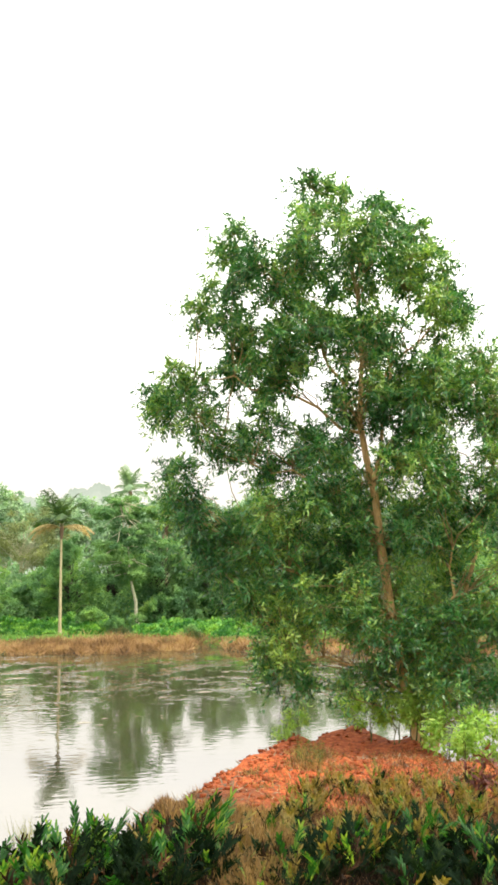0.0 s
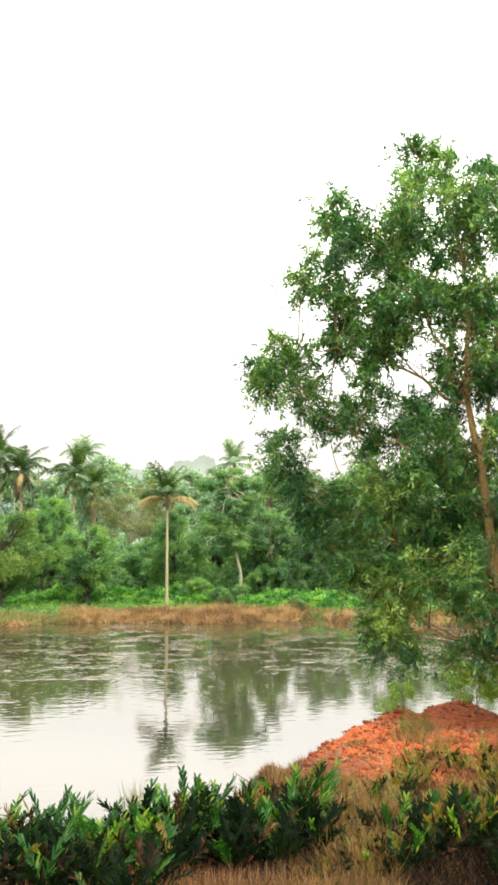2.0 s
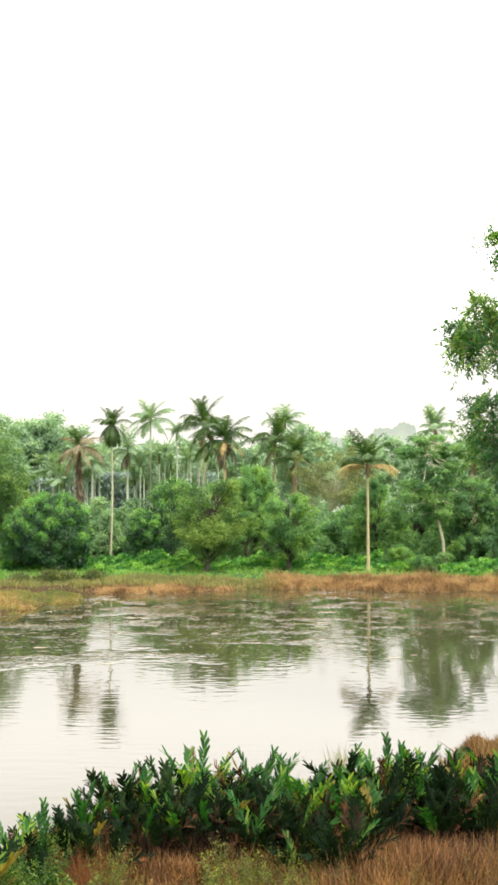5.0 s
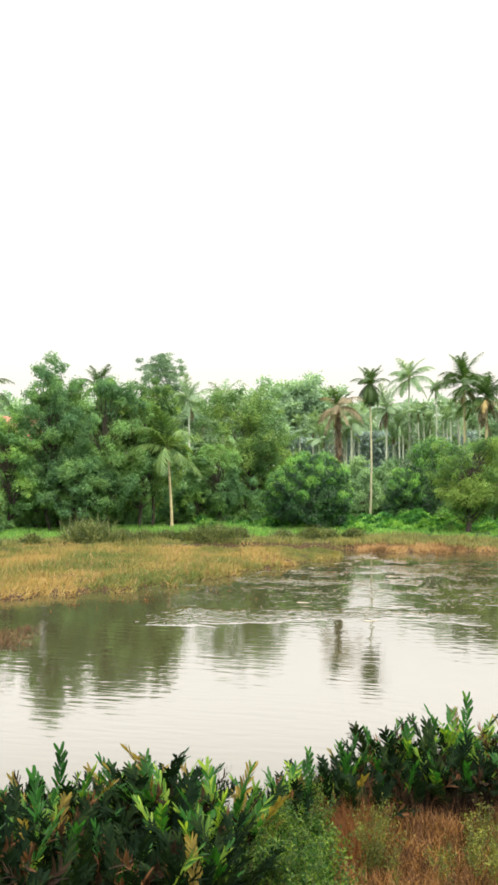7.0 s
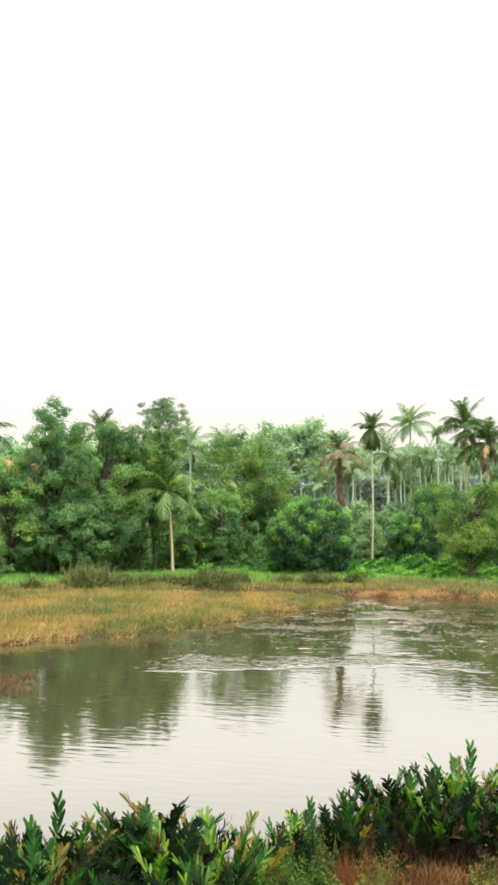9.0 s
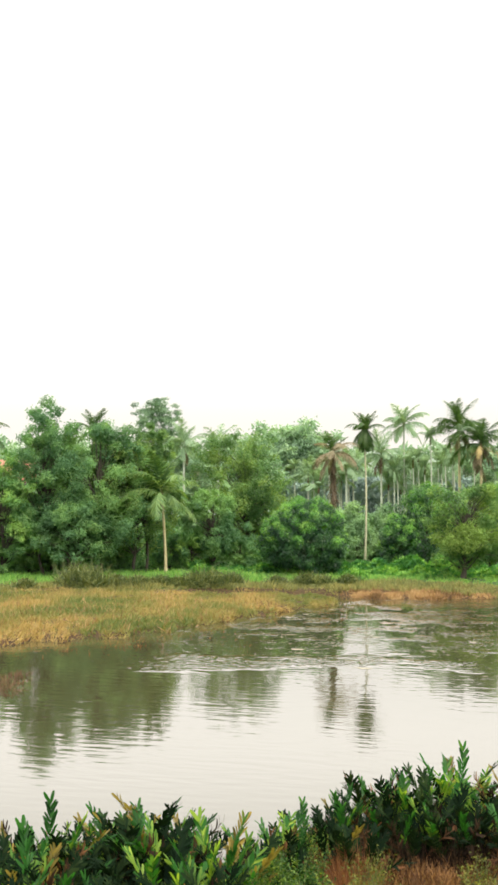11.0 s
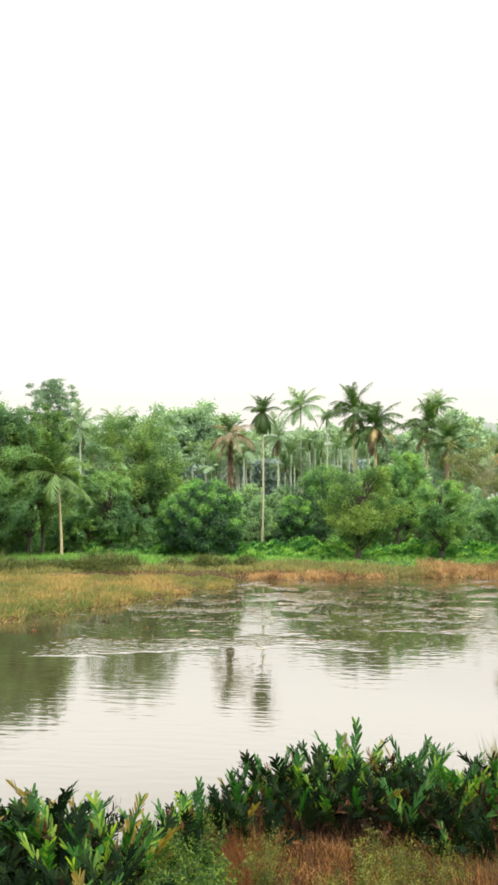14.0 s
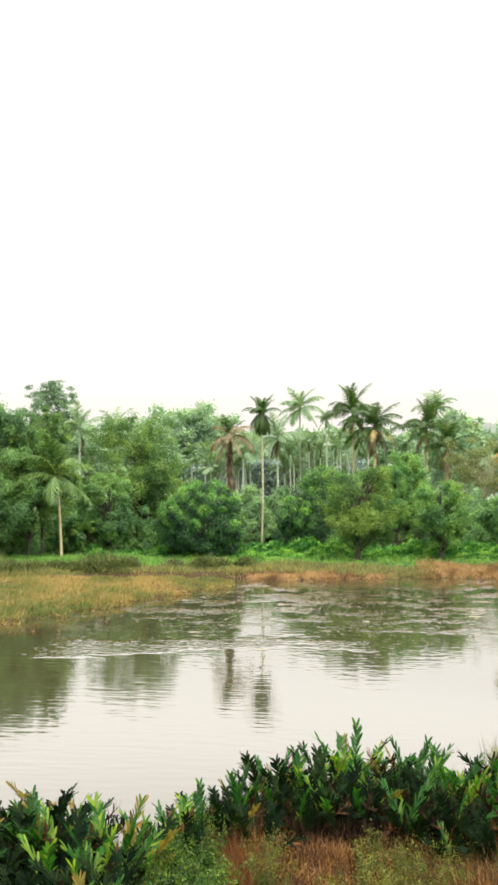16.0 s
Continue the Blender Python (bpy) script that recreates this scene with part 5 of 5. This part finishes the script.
for b0, b1, depth, tall, belt_bright in [(-32, -15.6, 2.9, 1.0, 0.38), (-15.6, -10.5, 0.9, 0.8, 0.5), (-10.5, -7, 1.2, 0.94, 0.45), (-7, 5, 1.7, 0.97, 0.6), (5, 15.7, 1.7, 0.95, 0.6), (19.6, 25, 1.5, 0.84, 0.2), (25, 35, 2.2, 0.84, 0.2)]:
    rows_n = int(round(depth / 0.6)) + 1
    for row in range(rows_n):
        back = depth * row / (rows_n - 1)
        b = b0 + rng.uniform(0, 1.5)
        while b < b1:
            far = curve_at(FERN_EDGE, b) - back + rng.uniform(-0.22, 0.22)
            # brightest in the back row, near-black in front: painted light and shade
            fern(b, far, tall * rng.uniform(0.78, 1.08) * (1.04 - 0.12 * row / (rows_n - 1)), (belt_bright + 0.3 * math.sin(b * 1.9 + row)) * max(0.03, 1.8 - 2.3 * row / (rows_n - 1)), 0.15 if b0 > 19 and row < 2 else 0.12 if row < 1 else 0.02)
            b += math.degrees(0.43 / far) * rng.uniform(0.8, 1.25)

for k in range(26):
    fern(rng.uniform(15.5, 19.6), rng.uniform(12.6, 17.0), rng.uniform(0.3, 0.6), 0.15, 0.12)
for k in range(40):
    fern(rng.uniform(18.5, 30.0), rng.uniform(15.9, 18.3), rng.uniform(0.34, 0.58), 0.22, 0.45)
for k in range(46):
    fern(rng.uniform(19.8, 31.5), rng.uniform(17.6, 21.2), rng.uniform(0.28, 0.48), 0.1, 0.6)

# ---------------------------------------------------------------- grasses and weeds


def grass(name, label, areas, mat, rng, height, width, category="grass", lean=0.35, segs=2, wet=False):
    """Grass: areas are (bearing from, to, distance from, to, blades, height factor, metres beyond the far shore or None)."""
    base, ln = [], []
    for b0, b1, r0, r1, n, hf, rel in areas:
        b = rng.uniform(b0, b1, n)
        r = np.sqrt(rng.uniform(r0 * r0, r1 * r1, n)) if not rel else rng.uniform(r0, r1, n) + np.interp(b, [k[0] for k in FAR_SHORE], [k[1] for k in FAR_SHORE]) + 0.5 * np.sin(b * 2.1 + 1) + 0.3 * np.sin(b * 5.3)
        # tufts: blades draw together towards scattered centres
        tuft = rng.integers(0, max(1, n // 28), n)
        tb, tr = rng.uniform(b0, b1, n // 28 + 1), rng.uniform(0, 1, n // 28 + 1)
        near_tuft = rng.random(n) < 0.72
        b = np.where(near_tuft, tb[tuft] + rng.normal(0, 0.12 * 60 / max(20, r0 if not rel else 60), n), b)
        if not rel:
            r = np.where(near_tuft, r0 + (r1 - r0) * tr[tuft] + rng.normal(0, 0.12, n), r)
        x, y = r * np.sin(np.radians(b)), r * np.cos(np.radians(b))
        z = ground_z(x, y)
        if wet:
            z = np.maximum(z, -0.08)
        ok = z > -0.12
        base.append(np.stack([x, y, z - 0.02], -1)[ok])
        lump = 0.72 + 0.3 * np.sin(x * 1.3 + np.sin(y * 0.9) * 2) * np.sin(y * 1.7 + 1) + 0.25 * np.sin(x * 0.55 + 2) * np.sin(x * 0.21)
        ln.append((hf * height * rng.uniform(0.55, 1.2, n) * lump)[ok])
    base, ln = np.concatenate(base), np.concatenate(ln)
    n = len(base)
    way = unit(np.array([0, 0, 1.0]) + rng.normal(0, lean, (n, 3)) * np.array([1, 1, 0.2]))
    side = unit(np.cross(way, unit(rng.normal(size=(n, 3)) + np.array([0, 2.0, 0]))))
    v, f = blades(base, way, side, ln, width * rng.uniform(0.7, 1.3, n), rng.uniform(0.1, 0.6, n), segs, "blade")
    return tagged(new(name, quads(name, v, f, mat)), label, category, kind="stuff")


rng = np.random.default_rng(500)
grass("rust_grass", "rusty dry grass along the far waterline", [(-9.5, 2, -0.5, 1.3, 9000, 0.6, 1), (1, 15, -0.4, 3.4, 17000, 1.1, 1), (15, 36, -0.4, 3.2, 12000, 0.9, 1), (-33, -13, 0.5, 9, 3000, 1.0, 1)], M_RUSTGRASS, rng, 0.55, 0.05, lean=1.0)
grass("ochre_grass", "ochre and greenish grass on the low spit", [(-33, -15, -0.3, 13, 38000, 1.0, 1), (-15, -9.4, -0.3, 7, 10000, 0.8, 1), (-33, -16, 54, 62, 8000, 0.9, None)], M_OCHREGRASS, rng, 0.4, 0.045, lean=0.9)
grass("sedge", "olive sedges at the edge of the far bank", [(-33, -7.5, 62.4, 65.0, 12000, 0.85, None), (-33, -12, 0.5, 9, 3500, 0.6, 1), (-9.5, 2, 62.5, 65.5, 9000, 0.75, None), (2, 36, 65, 67.5, 7000, 0.6, None)], M_SEDGE, rng, 0.6, 0.05)
grass("meadow_grass", "fresh green grass on the far bank", [(-34, -9, 65.5, 73, 15000, 1.1, None), (-9, 36, 66, 71, 11000, 0.9, None)], M_GREENGRASS, rng, 0.42, 0.06)
grass("dry_grass", "dry brown grass at the front of the bank", [(-10.2, 4, 10.2, 12.6, 10000, 0.8, None), (3, 19.6, 10.4, 13.5, 15000, 1.2, None), (13, 19.6, 12.5, 18.5, 7500, 0.8, None), (19, 35, 11.6, 14.0, 5000, 0.85, None), (12.6, 15.0, 22.0, 24.4, 1600, 1.2, None), (11, 14.5, 16.5, 22.5, 5500, 0.65, None), (18.5, 31, 15.8, 18.6, 4500, 0.75, None), (24.5, 31, 18, 26, 2600, 0.55, None), (20, 31, 17.5, 21, 1800, 0.5, None), (19, 24, 20, 28, 500, 0.4, None), (31, 34, 22, 25, 700, 0.5, None)], M_DRYGRASS, rng, 0.5, 0.014, lean=0.85)
grass("sodden_grass", "dark brown grass clump standing in the pond", [(-31.5, -27.4, 30.5, 34.2, 2600, 0.9, None)], M_SODDEN, rng, 0.42, 0.03, lean=0.9, wet=True)
grass("flooded_grass", "sparse brown grass standing in the shallows", [(-33, -14.5, -3.5, 0.3, 5200, 0.5, 1), (-14.5, -9, -4, 0.3, 2200, 0.45, 1), (12, 17, -3, 0.3, 900, 0.6, 1)], M_DRYGRASS, rng, 0.42, 0.035, lean=0.8, wet=True)
grass("olive_grass", "rank olive-brown grass between the ferns", [(12.8, 20, 12.0, 18.5, 6000, 1.0, None), (15.6, 19.8, 12.4, 18.5, 9000, 1.05, None), (19.8, 22.2, 22.5, 25.5, 500, 0.45, None), (18.5, 30, 15.6, 18, 1300, 0.7, None), (17, 23, 19, 23, 350, 0.5, None)], M_RANK, rng, 0.6, 0.024, lean=0.75)
# dead stalks, coloured near black to hold the shade beneath the ferns
grass("fern_stalks", "dead stalks under the ferns, shade put into their near-black colour", [(-15, 5, 12.3, 14.4, 13000, 1.25, None), (5, 15.5, 12.9, 15.6, 8000, 1.25, None), (-32, -15, 9.9, 12.6, 9000, 1.2, None), (19.5, 35, 12.4, 15.6, 15000, 1.1, None)], M_STALK, rng, 0.5, 0.016, lean=0.6)
grass("rust_tuft", "upright tuft of rust-brown dry grass", [(-9.7, -8.4, 11.0, 11.9, 1300, 1.0, None)], M_RUSTNEAR, rng, 0.6, 0.012, lean=0.5)


# a few reeds standing in the shallows
n = 70
base = np.stack([2.1 + rng.normal(0, 0.22, n), 21.6 + rng.normal(0, 0.2, n), np.full(n, -0.2)], -1)
way = unit(np.array([0, 0, 1.0]) + rng.normal(0, 0.22, (n, 3)) * np.array([1, 1, 0.2]))
side = unit(np.cross(way, np.array([0, 1.0, 0]) + rng.normal(0, 0.3, (n, 3))))
v, f = blades(base, way, side, rng.uniform(0.35, 0.75, n), 0.014, rng.uniform(0.05, 0.3, n), 2, "blade")
tagged(new("reed_tuft", quads("reed_tuft", v, f, M_SEDGE)), "thin tuft of reeds standing in shallow water", "reeds", kind="stuff")


def creeper(name, label, areas, mat, rng, size):
    """Leaves that clothe low humps."""
    out = []
    for b0, b1, r0, r1, n, tall in areas:
        b, r = rng.uniform(b0, b1, n), rng.uniform(r0, r1, n)
        x, y = r * np.sin(np.radians(b)), r * np.cos(np.radians(b))
        hump = tall * (0.55 + 0.22 * np.sin(x * 0.8 + np.sin(y * 0.9) * 1.5) + 0.18 * np.sin(x * 2.3 + y * 1.1) + 0.2 * np.sin(x * 3.7 - y * 2.1) * np.sin(y * 2.6 + x * 0.6)) * np.sin(np.pi * np.clip((r - r0) / (r1 - r0), 0.05, 0.95))
        p = np.stack([x, y, ground_z(x, y) + np.maximum(hump, 0.05) * rng.uniform(0.75, 1.05, n)], -1)
        way = unit(rng.normal(size=(n, 3)) * np.array([1, 1, 0.5]) + np.array([0, -0.3, 0.25]))
        side = unit(np.cross(way, np.array([0, 0, 1.0]) + rng.normal(0, 0.35, (n, 3))))
        ln = size * rng.uniform(0.6, 1.3, n)
        out.append(blades(p, way, side, ln, ln * 0.8, rng.uniform(0.05, 0.3, n)))
    v, f = merged(out)
    return tagged(new(name, quads(name, v, f, mat)), label, "creeper", kind="stuff")


creeper("creeper_cover", "bright green creepers over humps on the far bank", [(-10.2, -3.2, 70, 77, 17000, 1.3), (-4, 7.6, 71, 78, 20000, 1.3), (7.5, 10, 69, 72, 4000, 1.0), (11, 18, 68, 74, 10000, 1.0), (-18, -9, 72, 77, 9000, 0.8)], M_BRIGHT, rng, 0.24)


def weeds(name, label, areas, rng, mat, leaf_long=0.058):
    """Branching weeds: stems with small leaves."""
    stems, lv = [], []
    for b0, b1, r0, r1, n, tall in areas:
        for q in range(n):
            x, y = spot(rng.uniform(b0, b1), rng.uniform(r0, r1))
            h = tall * rng.uniform(0.45, 1.25)
            tip = np.array([x + rng.normal(0, 0.14), y + rng.normal(0, 0.14), gz(x, y) + h])
            line = limb((x, y, gz(x, y) - 0.03), tip, 0.0, rng, 5)
            stems.append(tube(line, np.linspace(0.006, 0.002, 5), 4))
            m = 84
            u = rng.uniform(0.25, 1.0, m)
            base = np.stack([np.interp(u, np.linspace(0, 1, 5), line[:, k]) for k in range(3)], -1) + rng.normal(0, 0.04, (m, 3))
            way = unit(rng.normal(size=(m, 3)) * np.array([1, 1, 0.6]) + np.array([0, 0, 0.45]))
            side = unit(np.cross(way, rng.normal(size=(m, 3))))
            ln = rng.uniform(0.4, 1.0, m) * leaf_long
            lv.append(blades(base, way, side, ln, ln * 0.36, 0.15))
    ob = new(name)
    tagged(ob, label, "weeds", kind="stuff")
    v, f = merged(stems)
    part("stems", quads("stems", v, f, M_STEM), ob)
    v, f = merged(lv)
    part("leaves", quads("leaves", v, f, mat), ob)
    return ob


weeds("weeds", "bushy green weeds at the front of the bank", [(-15.8, -10.3, 9.9, 12.2, 330, 0.54), (-12, -9.6, 9.4, 10.4, 60, 0.5)], rng, M_WEED)
weeds("pale_weeds", "yellowish weeds among the dry grass at the front", [(20.2, 21.8, 22.6, 25.4, 22, 0.36), (22.5, 31, 18.5, 22.5, 18, 0.36), (-8.6, -6.5, 10.6, 11.8, 40, 0.45), (-4.0, 4, 10.4, 11.7, 80, 0.42), (4, 14, 10.4, 11.6, 40, 0.36)], rng, M_WEEDPALE, 0.046)

# a dark reddish sprout among the ferns
sprout = broadleaf("red_sprout", 30.2, 18.6, 0.95, 0.4, 0.25, M_REDLEAF, M_REDLEAF, "young shrub with dark reddish leaves", 530, 150, 0.16, 0.3, clumps=7, clump=0.4, trunk=0.012, category="shrub", stems=3, billows=4)

# clods and laterite stones on the red mound
rng = np.random.default_rng(520)
cube = np.array([[x, y, z] for z in (-1, 1) for x, y in ((-1, -1), (1, -1), (1, 1), (-1, 1))], float)
cf = np.array([[0, 3, 2, 1], [4, 5, 6, 7], [0, 1, 5, 4], [1, 2, 6, 5], [2, 3, 7, 6], [3, 0, 4, 7]])
out = []
for q in range(2200):
    b = rng.uniform(14.5, 28)
    far = rng.uniform(18.5, min(30.5, curve_at(NEAR_SHORE, b) - 0.6))
    x, y = spot(b, far)
    s = 0.008 + 0.05 * rng.random() ** 5
    v = (cube * rng.uniform(0.6, 1.1, (8, 1)) + rng.normal(0, 0.15, (8, 3))) * s * np.array([1, 1, 0.7])
    out.append((v + np.array([x, y, gz(x, y) + 0.3 * s]), cf))
v, f = merged(out)
tagged(new("clods", quads("clods", v, f, M_LATERITE)), "loose red laterite clods on the mound", "soil", kind="stuff")

# dry leaves and bits of straw strewn over the mound
n = 900
b, r = rng.uniform(15.5, 30, n), rng.uniform(18.5, 26, n)
x, y = r * np.sin(np.radians(b)), r * np.cos(np.radians(b))
base = np.stack([x, y, ground_z(x, y) + 0.015], -1)
way = unit(rng.normal(size=(n, 3)) * np.array([1, 1, 0.25]) + np.array([0, 0, 0.1]))
side = unit(np.cross(way, np.array([0, 0, 1.0]) + rng.normal(0, 0.3, (n, 3))))
ln = rng.uniform(0.06, 0.2, n)
v, f = blades(base, way, side, ln, ln * rng.uniform(0.1, 0.35, n), rng.uniform(0.0, 0.3, n), 2, "leaf")
tagged(new("leaf_litter", quads("leaf_litter", v, f, M_PALMDRY)), "dry fallen leaves and straw on the red mound", "leaf litter", kind="stuff")

# thin pale rafts: plant scum, and bright ripple patches put in as colour
out = []
for q in range(90):
    b, r = rng.uniform(-13, 17), rng.uniform(42, 60) if q % 3 else rng.uniform(33, 44)
    x, y = spot(b, min(r, curve_at(FAR_SHORE, b) - 2.5))
    reach, deep = 0.08 + 0.4 * rng.random() ** 3, rng.uniform(0.12, 0.3)
    a = np.arange(12) * 2 * np.pi / 12
    edge = rng.uniform(0.45, 1.1, 12)
    rim = np.stack([x + reach * edge * np.cos(a), y + reach * deep * 1.6 * edge * np.sin(a), np.full(12, 0.008)], -1)
    core = np.stack([x + 0.5 * reach * edge * np.cos(a), y + 0.8 * reach * deep * edge * np.sin(a), np.full(12, 0.016)], -1)
    k = np.arange(12)
    out.append((np.concatenate([rim, core]), np.concatenate([np.stack([k, (k + 1) % 12, 12 + (k + 1) % 12, 12 + k], -1), [[12, 15, 18, 21], [12, 13, 14, 15], [15, 16, 17, 18], [18, 19, 20, 21], [21, 22, 23, 12]]])))
v, f = merged(out)
tagged(new("scum_glint", quads("scum_glint", v, f, M_SCUMGLINT)), "thin pale rafts on the pond, plant scum and painted ripple glints", "scum", kind="stuff")

# pale flecks: floating debris, and wavelet glints painted as solid bits
n = 1500
k = rng.integers(0, 40, n)
b, r = rng.uniform(-13, 17, 40)[k] + rng.normal(0, 1.6, n), rng.uniform(36, 57, 40)[k] + rng.normal(0, 1.6, n)
x, y = r * np.sin(np.radians(b)), r * np.cos(np.radians(b))
base = np.stack([x, y, np.full(n, 0.012)], -1)
ang = rng.uniform(-0.35, 0.35, n)
way = np.stack([np.cos(ang), np.sin(ang), 0 * ang], -1)
side = np.stack([-np.sin(ang), np.cos(ang), 0 * ang], -1)
v, f = blades(base, way, side, rng.uniform(0.04, 0.16, n), rng.uniform(0.03, 0.08, n), 0.0, 2, "leaf")
tagged(new("debris_glint", quads("debris", v, f, M_SCUMGLINT)), "pale flecks on the pond, plant debris and painted wavelet glints", "debris", kind="stuff")
